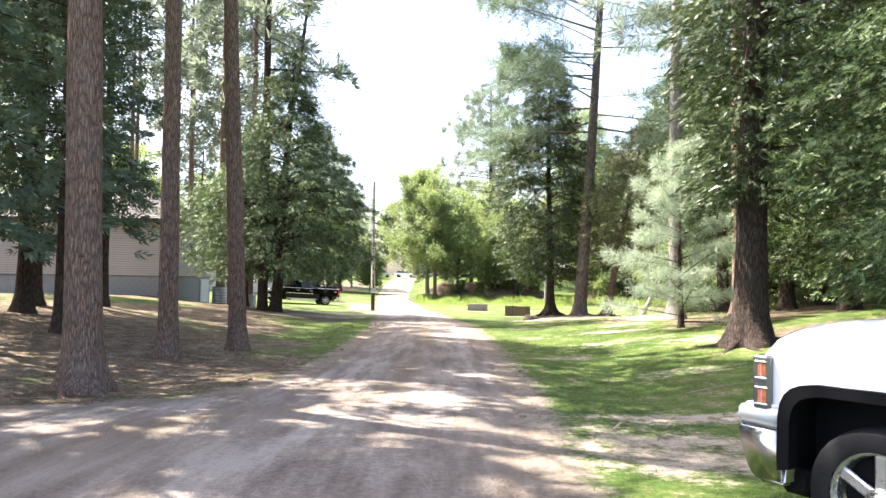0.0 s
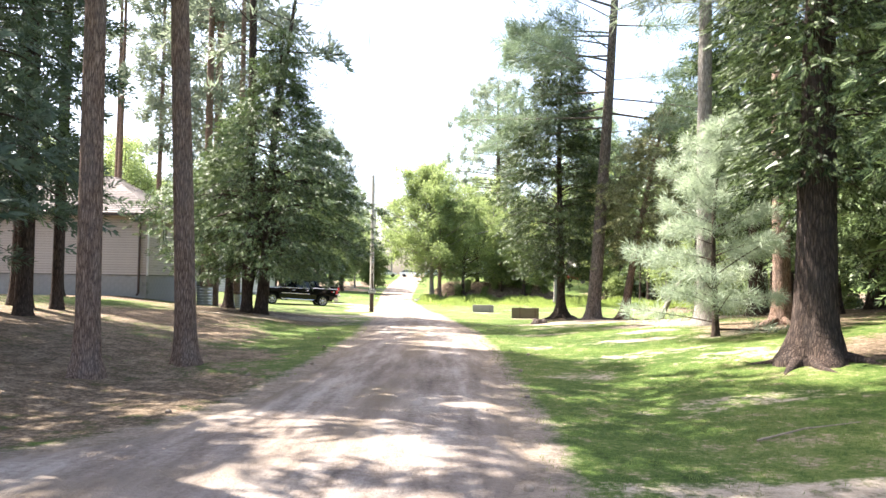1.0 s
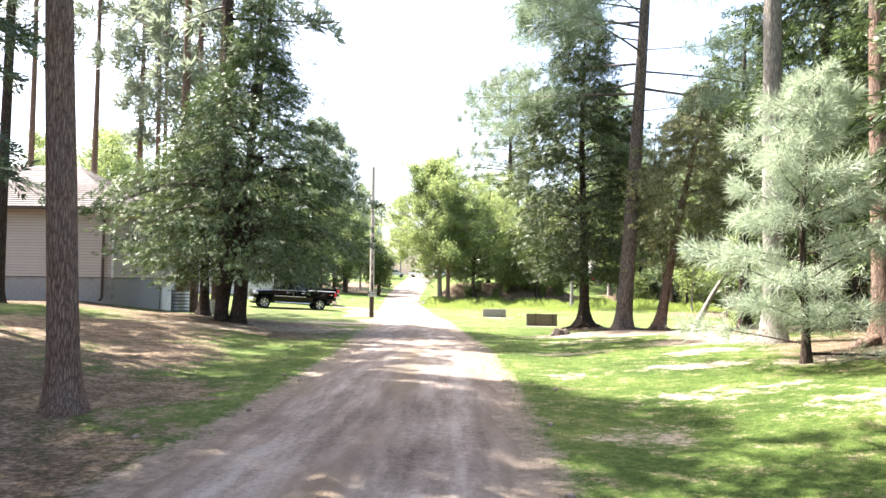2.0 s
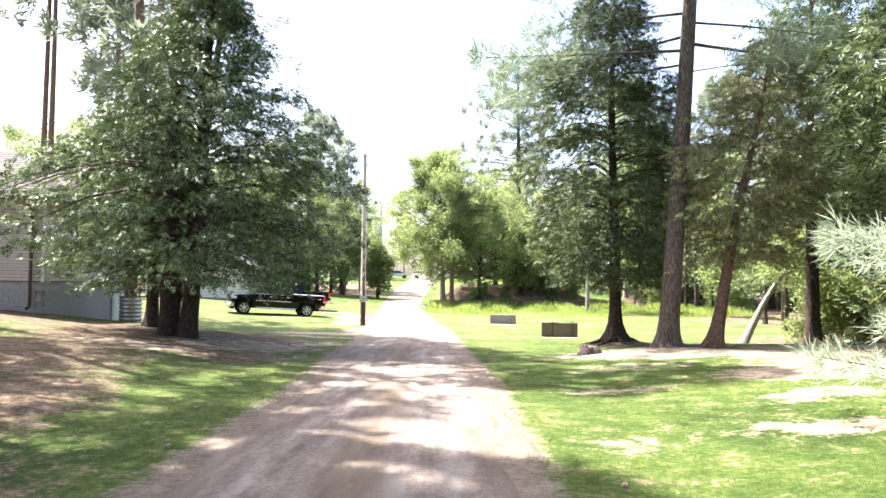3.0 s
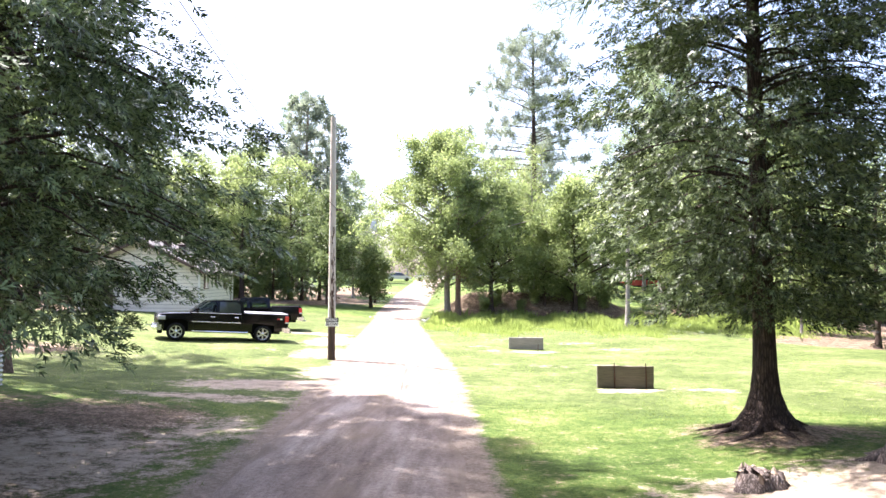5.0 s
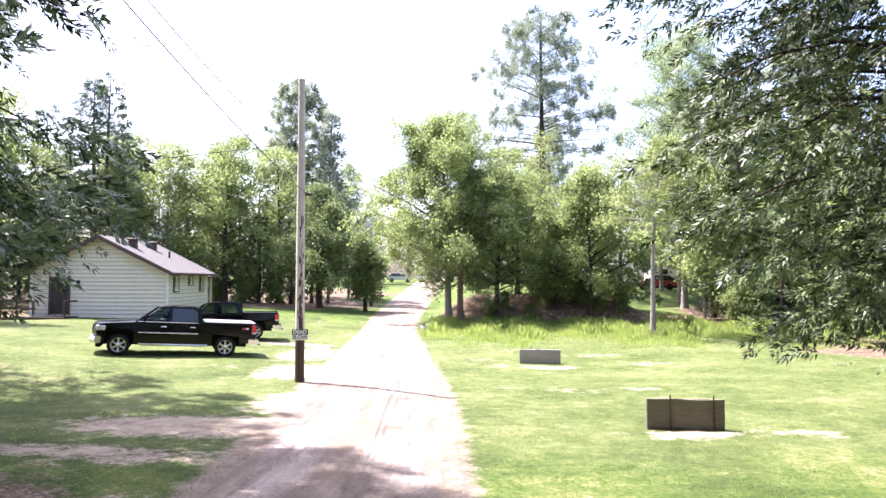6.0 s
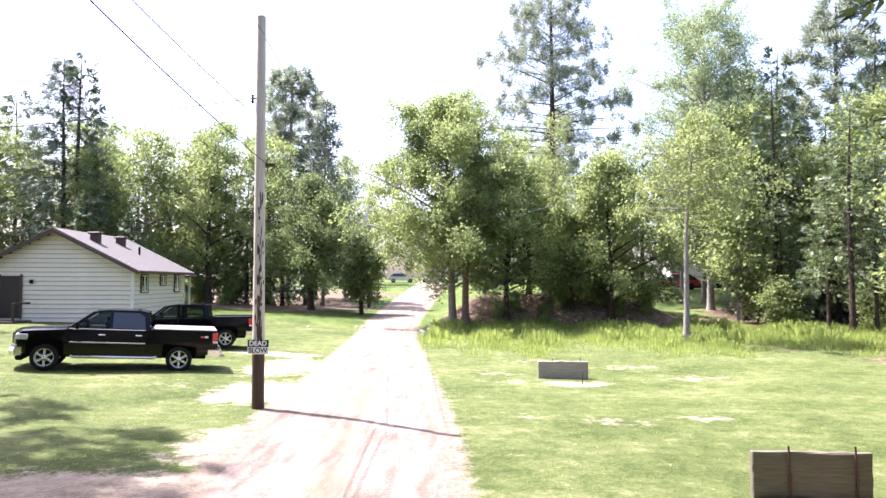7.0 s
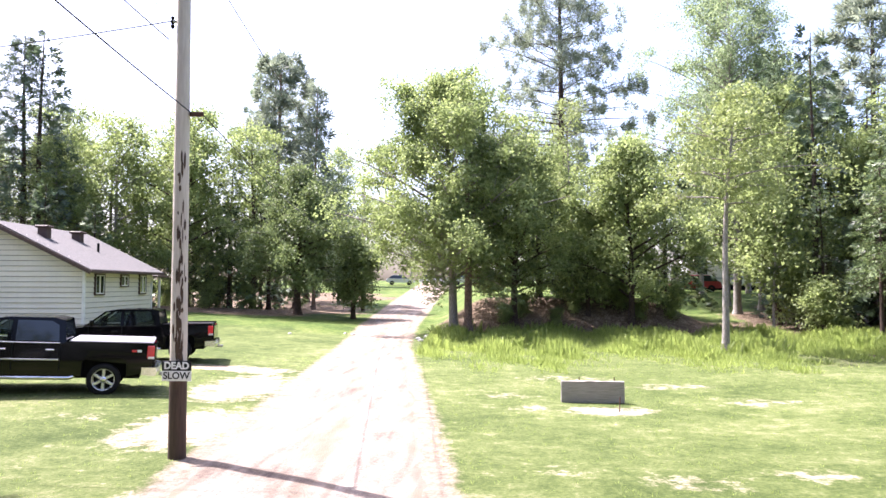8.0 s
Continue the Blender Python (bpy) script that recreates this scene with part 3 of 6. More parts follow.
def scatter(pile, kind, P, D, S):
    """Sprigs at P, growing along D, of size S, each turned about its own stem."""
    tv, tf = KINDS[kind]
    n = len(P)
    D = D / (np.linalg.norm(D, axis=1)[:, None] + 1e-9)
    A = rng.normal(0, 1, (n, 3))
    A -= D * (A * D).sum(1)[:, None]
    A /= np.linalg.norm(A, axis=1)[:, None] + 1e-9
    B = np.cross(D, A)
    if kind in ("blade", "turf"):
        A, B, D = A, B, D
        M = np.stack([A, B, D], -1)
    else:
        M = np.stack([D, A, B], -1)
    V = P[:, None] + S[:, None, None] * np.einsum("nij,kj->nki", M, tv)
    F = tf[None] + (np.arange(n) * len(tv))[:, None, None]
    pile.put(V.reshape(-1, 3), F.reshape(-1, tf.shape[1]))


def trunk_pile(H, r, lean=(0, 0), flare=0.6, sides=10, bend=0.15, rings=18, top=0.12, rough=0.0):
    """A tapered, slightly crooked trunk with root swell. Returns the pile and a function height -> (x, y, radius)."""
    zs = np.concatenate([[-0.4, 0, 0.12, 0.3, 0.6, 1.0], np.linspace(1.6, H, rings)])
    ph = rng.uniform(0, 6, 2)
    u = np.clip(zs / H, 0, 1)
    cx = lean[0] * u + bend * np.sin(u * 5 + ph[0]) * u
    cy = lean[1] * u + bend * np.sin(u * 4 + ph[1]) * u
    rad = r * ((1 - u) ** 0.8 * (1 - top) + top)
    a = np.linspace(0, 2 * np.pi, sides, endpoint=False)
    lobes = 1 + 0.35 * np.sin(a * 3 + ph[0]) + 0.3 * np.sin(a * 5 + ph[1])
    R = rad[:, None] * (1 + flare * np.exp(-np.maximum(zs, 0) / 0.33)[:, None] * lobes[None])
    if rough:
        R = R * (1 + rough * rng.normal(0, 1, R.shape))
    p = Pile()
    p.put(*tube_arrays(np.stack([cx, cy, zs], -1), R, sides))

    def at(h):
        return np.array([np.interp(h, zs, cx), np.interp(h, zs, cy), h]), float(np.interp(h, zs, rad))
    return p, at


def limb(pile, start, az, length, rise, droop, r0, n=5):
    """A bough: goes out, rises by rise and bends down by droop. Returns its points."""
    s = np.linspace(0, 1, n)
    k = rng.normal(0, 0.05, 2) * length
    d = np.array([math.cos(az), math.sin(az), 0])
    side = np.array([-d[1], d[0], 0])
    P = start + d * (s * length)[:, None] + side * (k[0] * np.sin(s * 3))[:, None] + np.array([0, 0, 1]) * (rise * s - droop * s ** 2)[:, None] * length
    pile.tube(P, r0 * (1 - 0.85 * s) + 0.004, 4)
    return P


def conifer(name, label, H, r, low, R, bark, leaf, kind="spray", boughs=60, per=26, size=0.42, droop=0.45, rise=0.15, shape=0.8, lean=(0, 0), flare=0.5, spread=0.32,
            inner=0.25, thick=0.16, sides=10, trunk_top=0.08, group="", rough=0.0, one_side=None, base=0.85, clumps=0):
    """A needle tree: trunk with boughs from height low up, whose length follows the crown's outline; sprigs along the outer part of each bough."""
    root = new(name)
    tp, at = trunk_pile(H, r, lean, flare, sides, 0.12, 18, trunk_top, rough)
    fp = Pile()
    for i in range(boughs):
        u = (i + rng.uniform(0, 1)) / boughs
        h = low + (H - low) * (u ** 0.92) * 0.985
        w = (1 - (h - low) / (H - low))
        L = R * (w ** shape) * rng.uniform(0.62, 1.12) * min(1, base + 1.9 * (h - low) / (H - low)) + 0.25
        az = i * 2.399 + rng.normal(0, 0.35)
        if one_side is not None and rng.uniform() < 0.45:
            az = one_side + rng.normal(0, 0.5)
        c, rr = at(h)
        P = limb(tp, c, az, L, rise + 0.35 * (1 - w) - 0.1 * w + rng.normal(0, 0.1), droop, min(rr * 0.35, (0.006 + 0.007 * L) * rng.uniform(0.5, 1.4)))
        m = max(4, int(per * (0.35 + L / R)))
        s = np.sqrt(rng.uniform(inner ** 2, 1, m))
        if clumps:
            s = np.clip(rng.choice(np.sqrt(rng.uniform(inner ** 2, 1.05, clumps)), m) + rng.normal(0, 0.035, m), 0.1, 1.04)
        Q = np.stack([np.interp(s, np.linspace(0, 1, len(P)), P[:, k]) for k in range(3)], -1)
        d = np.array([math.cos(az), math.sin(az), 0])
        side = np.array([-d[1], d[0], 0])
        off = rng.normal(0, 1, m) * spread * L * 0.5 * (0.35 + 0.65 * np.sin(s * 2.6))
        if clumps:
            off = np.sin(np.round(s * 9) * 2.1 + i) * spread * L * 0.3 + rng.normal(0, 0.3, m)
        Q = Q + side * off[:, None] + np.array([0, 0, 1]) * (rng.normal(0, thick, m) - 0.12 * np.abs(off))[:, None]
        D = d[None] * 0.9 + side[None] * (off / (np.abs(off).max() + 1e-6) * 0.9)[:, None] + np.stack([rng.normal(0, .3, m), rng.normal(0, .3, m), rng.normal(-0.25 if kind in ("spray", "fine") else 0.25, .35, m)], -1)
        scatter(fp, kind, Q, D, size * rng.uniform(0.65, 1.25, m))
    tp.make("trunk", bark, root, smooth=True)
    fp.make("crown", leaf, root)
    tagged(root, label, "tree", group)
    return root


def cedar(label, H, r, low, R, bark, leaf, fans=700, per=20, size=0.3, fan=0.55, lean=(0, 0), flare=0.6, outline=(0.7, 0.95, 1.0, 0.85, 0.66, 0.45, 0.22), hollow=0.45, name="cedar_tree",
          droop=0.24, sides=18, rough=0.02, wide=(0, 0), kind="fine"):
    """A cedar: a furrowed trunk, and boughs that end in drooping fans of flat sprays, with gaps between the fans."""
    root = new(name)
    tp, at = trunk_pile(H, r, lean, flare, sides, 0.14, 20, 0.06, rough)
    fp = Pile()
    u_of = np.linspace(0, 1, len(outline))
    for i in range(fans):
        while True:
            u = rng.uniform(0, 1)
            if rng.uniform(0, 1) < np.interp(u, u_of, outline) + 0.12:
                break
        h = low + (H - low) * u
        az = rng.uniform(0, 2 * math.pi)
        reach = R * np.interp(u, u_of, outline) * (1 + 0.13 * math.sin(az * 3 + h * 1.7) + 0.1 * math.sin(az * 7 - h * 2.9))
        reach *= 1 + wide[0] * math.cos(az) + wide[1] * math.sin(az)
        s = math.sqrt(rng.uniform(hollow ** 2, 1.0)) * rng.uniform(0.92, 1.06)
        d = np.array([math.cos(az), math.sin(az), 0])
        side = np.array([-d[1], d[0], 0])
        c, rr = at(h)
        tip = c + d * reach * s + np.array([0, 0, (0.14 - droop * s) * reach])
        if i % 4 == 0:
            k = np.linspace(0, 1, 5)
            P = c + (tip - c) * k[:, None] + np.array([0, 0, 1]) * (0.12 * reach * np.sin(k * 3.1))[:, None]
            tp.tube(P, (0.012 + 0.006 * reach) * (1 - 0.85 * k) + 0.003, 4)
        F = fan * rng.uniform(0.6, 1.3)
        m = int(per * rng.uniform(0.7, 1.3))
        a, b = rng.normal(0, 0.5, m), rng.normal(0, 0.62, m)
        Q = tip + d * (a * F)[:, None] + side * (b * F)[:, None] + np.array([0, 0, 1]) * (-0.3 * (a + np.abs(b)) * F + rng.normal(0, 0.16, m) * F)[:, None]
        D = d * 0.8 + side * (b * 0.7)[:, None] + np.stack([rng.normal(0, .3, m), rng.normal(0, .3, m), rng.normal(-0.45, .35, m)], -1)
        scatter(fp, kind, Q, D, size * rng.uniform(0.65, 1.3, m))
    tp.make("trunk", bark, root, smooth=True)
    fp.make("crown", leaf, root)
    return tagged(root, label, "tree", "cedars")


def broadleaf(name, label, H, r, low, R, bark, leaf, boughs=16, clumps=5, per=90, size=0.3, lean=(0, 0), clump=0.95, stems=1, group="", flat=0.75, narrow=0.85, profile=None, climb=0.5):
    """A leafy tree: limbs rise from the trunk and fork; clumps of leaves hang round the forks."""
    root = new(name)
    tp, at = trunk_pile(H * 0.93, r, lean, 0.4, 9, 0.25, 14, 0.05)
    fp = Pile()
    for i in range(boughs):
        u = (i + 0.5) / boughs
        h = low + (H * 0.95 - low) * u ** 0.9
        w = min(1, 0.55 + 1.6 * u) * (1 - u) ** 0.55 * narrow + (1 - narrow)
        if profile:
            w = float(np.interp(u, np.linspace(0, 1, len(profile)), profile))
        L = R * w * rng.uniform(0.5, 1.22)
        az = i * 2.399 + rng.normal(0, 0.3)
        c, rr = at(h)
        P = limb(tp, c, az, L, climb * (1 + u), 0.18, min(rr * 0.55, 0.03 + 0.014 * L))
        for k in range(max(2, round(clumps * (0.35 + 0.95 * L / R)))):
            s = rng.uniform(0.35, 1.05)
            q = np.array([np.interp(s, np.linspace(0, 1, len(P)), P[:, j]) for j in range(3)]) + rng.normal(0, 0.3, 3) * L * 0.3
            mid = P[2]
            tp.tube(np.stack([mid, (mid + q) / 2 + [0, 0, 0.1], q]), [0.02, 0.012, 0.004], 3)
            m = int(per * rng.uniform(0.6, 1.3))
            d = rng.normal(0, 1, (m, 3))
            d /= np.linalg.norm(d, axis=1)[:, None]
            rad = clump * rng.uniform(0.45, 1.4) * rng.uniform(0.25, 1, m) ** 0.5
            Q = q + d * rad[:, None] * [1, 1, flat]
            scatter(fp, "leaves", Q, d + [0, 0, -0.3], size * rng.uniform(0.7, 1.3, m))
    tp.make("trunk", bark, root, smooth=True)
    fp.make("crown", leaf, root)
    tagged(root, label, "tree", group)
    return root


def stand(ob, x, y, turn=0.0, scale=1.0, dz=0.0):
    """Sets a thing upon the ground."""
    ob.matrix_basis = Matrix.Translation((x, y, gz(x, y) + dz)) @ Matrix.Rotation(turn, 4, "Z") @ Matrix.Scale(scale, 4)
    return ob


def again(ob, x, y, turn=0.0, scale=1.0, dz=0.0):
    """A copy of a tree elsewhere."""
    ob2 = copy_thing(ob, Matrix.Identity(4))
    return stand(ob2, x, y, turn, scale, dz)


def roots(tree, bark, n, length, r, spread=6.28, toward=0.0):
    """Bare roots that creep out from a trunk along the ground, each a part of its tree."""
    o = tree.matrix_basis.translation
    for i in range(n):
        a = toward + (i + rng.uniform(0.2, 0.8)) / n * spread - spread / 2
        L, k = length * rng.uniform(0.5, 1.15), np.linspace(0, 1, 8)
        bend = rng.normal(0, 0.35)
        X, Y = np.cos(a + bend * k) * (0.12 + L * k), np.sin(a + bend * k) * (0.12 + L * k)
        Z = lie(o.x + X, o.y + Y) - o.z + 0.16 * (1 - k) ** 3 + 0.03 * (1 - k) - 0.05 * k + 0.02 * np.sin(k * 9 + i)
        pl = Pile()
        pl.tube(np.stack([X, Y, Z], -1), r * (1.25 * (1 - k) ** 1.2 + 0.2) * rng.uniform(0.8, 1.2), 7)
        pl.make("root", bark, tree, smooth=True)

# --- tall bare-stemmed pines by the lane ---


def red_pine(x, y, r, H=23, low=12, label="tall red pine with a bare flaky reddish trunk", lean=(0, 0), sides=22, boughs=34, leaf=None, per=30, flare=0.55, R=3.2, bark=None, size=0.42, kind="tuft", shape=0.55, clumps=4):
    t = conifer("pine_tree", label, H, r, low, R, bark or BARK_RED, leaf or LEAF_PINE, kind, boughs, per, size, 0.1, 0.25, shape, lean, flare, 0.5, 0.35, 0.22, sides, 0.25, "pines along the lane",
                0.025, clumps=clumps)
    return stand(t, x, y)


thick_pine = red_pine(-5.4, 9.55, 0.27, 28, 11, "thick red pine trunk beside the gravel, roots spreading", (-0.7, 0), boughs=34, per=24, R=4.4, size=0.8, kind="tuft_far")
red_pine(-5.87, 14.1, 0.2, 27, 11, lean=(-0.5, 0), boughs=34, per=24, R=4.4, size=0.8, kind="tuft_far")
red_pine(-5.05, 16.5, 0.21, 28, 11, lean=(-1.2, 0), boughs=34, per=24, R=4.4, size=0.8, kind="tuft_far")
# the first pine is added behind nearer trunks, to cast shade on the lane
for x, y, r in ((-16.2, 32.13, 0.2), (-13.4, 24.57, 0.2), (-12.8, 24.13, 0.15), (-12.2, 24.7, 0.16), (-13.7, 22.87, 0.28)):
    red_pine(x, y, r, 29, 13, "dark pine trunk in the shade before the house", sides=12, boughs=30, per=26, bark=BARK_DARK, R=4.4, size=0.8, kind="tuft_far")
for x, y, r, H in ((-13.0, 41.0, 0.24, 24), (-11.1, 40.4, 0.2, 22), (-19.6, 50.6, 0.2, 22), (-21.2, 48.2, 0.17, 23), (-23.4, 52.5, 0.2, 24), (-25.5, 49.0, 0.22, 23)):
    red_pine(x, y, r, H + 5, 15, "tall slender pine with a high thin crown", sides=12, boughs=16, per=16, R=3.0, size=0.7, kind="tuft_far")
# the last pine is added unseen, to shade the grass before the pickups
for x, y in ((-13.2, 43.47), (-14.3, 45.99), (-22, 33.4), (-25, 35.5), (-17.5, 48.4), (-18.8, 52.6)):
    red_pine(x, y, 0.17, 27, 10, "dense tall pine at the edge of the yard", sides=12, boughs=34, per=30, R=3.6, size=0.7, kind="tuft_far")
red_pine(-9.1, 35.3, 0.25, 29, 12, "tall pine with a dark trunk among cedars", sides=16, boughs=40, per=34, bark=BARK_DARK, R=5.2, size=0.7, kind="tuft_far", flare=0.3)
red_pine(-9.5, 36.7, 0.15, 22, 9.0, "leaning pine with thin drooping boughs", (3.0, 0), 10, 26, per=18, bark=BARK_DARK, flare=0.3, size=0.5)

for x, y, H, low, R in ((-11.9, 22.36, 17, 3.6, 2.6), (-9.4, 16.57, 18, 3.0, 2.5), (-13.0, 18.9, 17, 2.0, 3.0)):
    stand(conifer("spruce_tree", "tall dark spruce with dense hanging boughs", H, 0.2, low, R, BARK_DARK, LEAF_SPRUCE, "fine", boughs=90, per=34, size=0.5, droop=0.4, group="spruces by the house", inner=0.06), x, y)

# two spruces added with trunks out of view, to shade the ground on the left
for x, y in ((-10.9, 13.54), (-12.2, 8.51)):
    stand(conifer("spruce_tree", "tall dark spruce with dense hanging boughs", 17, 0.2, 2.5, 3.3, BARK_DARK, LEAF_SPRUCE, boughs=80, per=32, size=0.5, droop=0.4, group="spruces by the house", inner=0.06), x, y)

# three pines added out of view, only for the shade they cast
for x, y in ((-12.5, 10.0), (-9.8, 6.6), (-14.5, 5.5)):
    red_pine(x, y, 0.22, 25, 9, "unseen tall pine added to shade the mouth of the lane", sides=10, boughs=40, per=26, R=4.0, size=0.8, kind="tuft_far")

# --- cedars ---
CEDAR = "dense dark green cedar with drooping sprays"
stand(cedar("broad conical cedar with dark glossy sprays", 13.2, 0.29, 1.95, 4.7, BARK_DARK, LEAF_CEDAR, 900, 33, 0.28, 0.6, (0.8, -0.3), 0.35, (0.55, 0.95, 1.0, 0.9, 0.68, 0.46, 0.3, 0.2, 0.08), 0.3, droop=0.28, wide=(0.04, -0.22)), -8.45, 35.4)
stand(cedar("bushy cedar with pale green sprays near the house", 8.2, 0.22, 3.2, 2.2, BARK_DARK, LEAF_OLIVE, 320, 28, 0.3, 0.58, outline=(0.75, 1.0, 1.0, 0.8, 0.5, 0.2), hollow=0.3), -10.7, 37.8)
cedar_by_mound = stand(cedar("tall cedar with a straight dark trunk on a root mound", 13.6, 0.21, 1.95, 3.0, BARK_DARK, LEAF_SHADED_CEDAR, 680, 39, 0.25, 0.52, (-0.1, 0), 1.5, (0.45, 0.75, 1.0, 0.95, 0.85, 0.72, 0.55, 0.36, 0.12), 0.25, wide=(-0.14, 0), droop=0.2), 5.75, 37.2)
red_cedar = stand(cedar("cedar with a slanting reddish trunk and browned sprays", 9.5, 0.19, 2.7, 2.3, BARK_RED, LEAF_BROWN, 270, 32, 0.27, 0.5, (1.7, 0), 0.9, (0.5, 0.9, 1.0, 0.8, 0.5, 0.2), 0.3), 8.0, 33.9)
for x, y, H, R, low in ((17.0, 46.5, 17, 3.0, 4.0), (14.0, 31.2, 15, 3.4, 2.5), (12.6, 37.5, 14, 2.6, 4.2), (15.5, 37.0, 14, 3.2, 3.2), (11.4, 28.2, 14, 2.6, 3.6), (12.4, 24.8, 15, 2.6, 2.0), (14.5, 26, 15, 3.3, 1.0), (12.2, 20.5, 15, 3.0, 1.0), (-12.6, 20.5, 15, 3.0, 3.0)):
    stand(cedar(CEDAR, H, 0.24, low, R, BARK_DARK, LEAF_CEDAR, 260, 18, 0.42, 0.6, hollow=0.3), x, y)
stand(cedar("dense cedar with bright sunlit spray tips by the lane", 13, 0.24, 0.9, 3.3, BARK_DARK, LEAF_CEDAR, 640, 22, 0.27, 0.5, hollow=0.3, kind="fern"), 9.6, 11.6)
stand(cedar(CEDAR, 14, 0.24, 0.8, 3.2, BARK_DARK, LEAF_CEDAR, 420, 22, 0.36, 0.6, hollow=0.3), 11.8, 15.4)
old_cedar = stand(cedar("old cedar with a massive furrowed trunk and dark crown", 16, 0.36, 3.0, 2.4, BARK_DARK, LEAF_SHADED_CEDAR, 640, 22, 0.27, 0.5, (0.4, 0), 0.8, (0.55, 0.8, 1.0, 1.0, 0.85, 0.6, 0.3), 0.3, sides=26, rough=0.03, wide=(0.36, 0), kind="fern"), 6.6, 14.5)

# --- white pines ---
stand(conifer("white_pine", "young white pine with pale bluish soft needles", 5.6, 0.08, 0.12, 2.3, BARK_DARK, LEAF_PALE, "tuft", 46, 84, 0.27, 0.06, 0.26, 0.75, spread=0.34, base=1.0, inner=0.2, thick=0.07), 7.15, 20.6)
tall_white_pine = stand(conifer("white_pine", "tall white pine with long level boughs", 24, 0.3, 8.2, 6.8, BARK_BROWN, LEAF_WHITE_PINE, "tuft", 54, 150, 0.48, 0.03, 0.1, 0.35, (1.6, 0), 0.7, 0.26, 0.3, 0.14, 18, 0.2, one_side=3.2), 6.75, 34.4)
red_pine(8.48, 25.1, 0.27, 24, 10, "pale grey pine trunk, bare to a great height", bark=BARK_GREY, sides=16, size=0.75)
bank_pine = red_pine(9.69, 22.4, 0.25, 23, 9, "reddish pine trunk with spreading roots on the bank", sides=16, size=0.75)
stand(broadleaf("dead_tree", "thin leaning trunk at the edge of the meadow", 4.5, 0.16, 2.6, 1.2, BARK_GREY, LEAF_MAPLE, 6, 3, 26, 0.3, (2.4, 0.4)), 11.8, 41.7)

roots(thick_pine, BARK_RED, 7, 0.75, 0.07)
roots(old_cedar, BARK_DARK, 8, 1.3, 0.09)
roots(cedar_by_mound, BARK_DARK, 9, 1.3, 0.065)
roots(tall_white_pine, BARK_BROWN, 7, 1.2, 0.075)
roots(red_cedar, BARK_RED, 7, 1.0, 0.055)
roots(bank_pine, BARK_RED, 7, 1.4, 0.08)

# --- beyond the meadow ---
stand(broadleaf("maple_tree", "spreading bright green maple over the bend of the lane", 14.6, 0.26, 2.2, 5.7, BARK_GREY, LEAF_MAPLE, 78, 6, 27, 0.31, (-0.5, 0), clump=0.66, profile=[0.85, 1.0, 0.98, 0.85, 0.62, 0.36, 0.12]), -1.5, 79.76)
stand(broadleaf("maple_tree", "lower shaded maple beside the large one", 10.2, 0.2, 1.6, 4.2, BARK_DARK, LEAF_MAPLE, 36, 5, 22, 0.32, clump=0.6, profile=[0.9, 1.0, 0.85, 0.5, 0.2]), 1.9, 80.64)
stand(conifer("cedar_tree", "slim olive-green cedar before the maple", 12.6, 0.24, 2.2, 2.9, BARK_RED, LEAF_OLIVE, "fine", boughs=90, per=40, size=0.36, shape=0.6, group="cedars", inner=0.1), -0.7, 78.75)
stand(broadleaf("maple_tree", "bright leafy maple on the shaded bank", 10.6, 0.18, 0.9, 4.4, BARK_DARK, LEAF_MAPLE, 44, 6, 21, 0.33, clump=0.6, profile=[0.9, 1.0, 0.95, 0.75, 0.5, 0.28, 0.1]), 8.5, 80.89)
stand(broadleaf("maple_tree", "low leafy maple on the shaded bank", 6.0, 0.12, 0.8, 2.8, BARK_DARK, LEAF_MAPLE, 26, 5, 18, 0.33, clump=0.56), 6.2, 81.6)
stand(broadleaf("young_tree", "slim tree with thin yellow-green leaf clusters", 12.4, 0.11, 6.0, 2.3, BARK_GREY, LEAF_YELLOW, 14, 3, 11, 0.3, clump=0.6, flat=0.5), 5.4, 82.66)
for x, y, H, R in ((3.6, 84.73, 7.5, 2.6), (11.4, 85.05, 9.5, 2.8)):
    stand(conifer("cedar_tree", "dark spreading cedar on the shaded bank", H, 0.2, 0.9, R, BARK_DARK, LEAF_CEDAR, boughs=70, per=30, size=0.5, shape=0.6, group="cedars", inner=0.08), x, y)
stand(broadleaf("birch_tree", "slender birch with a grey trunk and yellowish thin crown", 11.8, 0.16, 6.2, 3.2, BARK_GREY, LEAF_YELLOW, 26, 4, 13, 0.3, (0.3, 0), clump=0.6, flat=0.4, profile=[0.7, 1.0, 0.9, 0.7, 0.4, 0.2], climb=0.2), 10.5, 71.19)
stand(broadleaf("cedar_tree", "rounded olive-green cedar with a clear trunk on the lawn", 10.4, 0.26, 1.9, 3.7, BARK_DARK, LEAF_OLIVE, 64, 5, 16, 0.36, clump=0.5, profile=[0.75, 1.0, 0.84, 0.7, 0.52, 0.33, 0.12], climb=0.28), -12.6, 88.5)
stand(broadleaf("cedar_tree", "small rounded cedar by the lane", 5.9, 0.16, 0.9, 1.7, BARK_DARK, LEAF_OLIVE, 34, 5, 15, 0.34, clump=0.42, profile=[0.9, 1.0, 0.8, 0.5, 0.2]), -8.75, 88.6)
red_pine(7.2, 104.58, 0.38, 27.9, 12.5, "very tall pine standing above the other trees", boughs=100, per=70, R=8.0, size=0.5, shape=0.42, kind="tuft_far", bark=BARK_DARK, clumps=6)
red_pine(29.4, 94.5, 0.3, 25, 14, "tall pine at the far edge of the meadow", boughs=40, per=46, R=4.2, size=0.75, shape=0.35, kind="tuft_far", bark=BARK_DARK, clumps=5, sides=10)

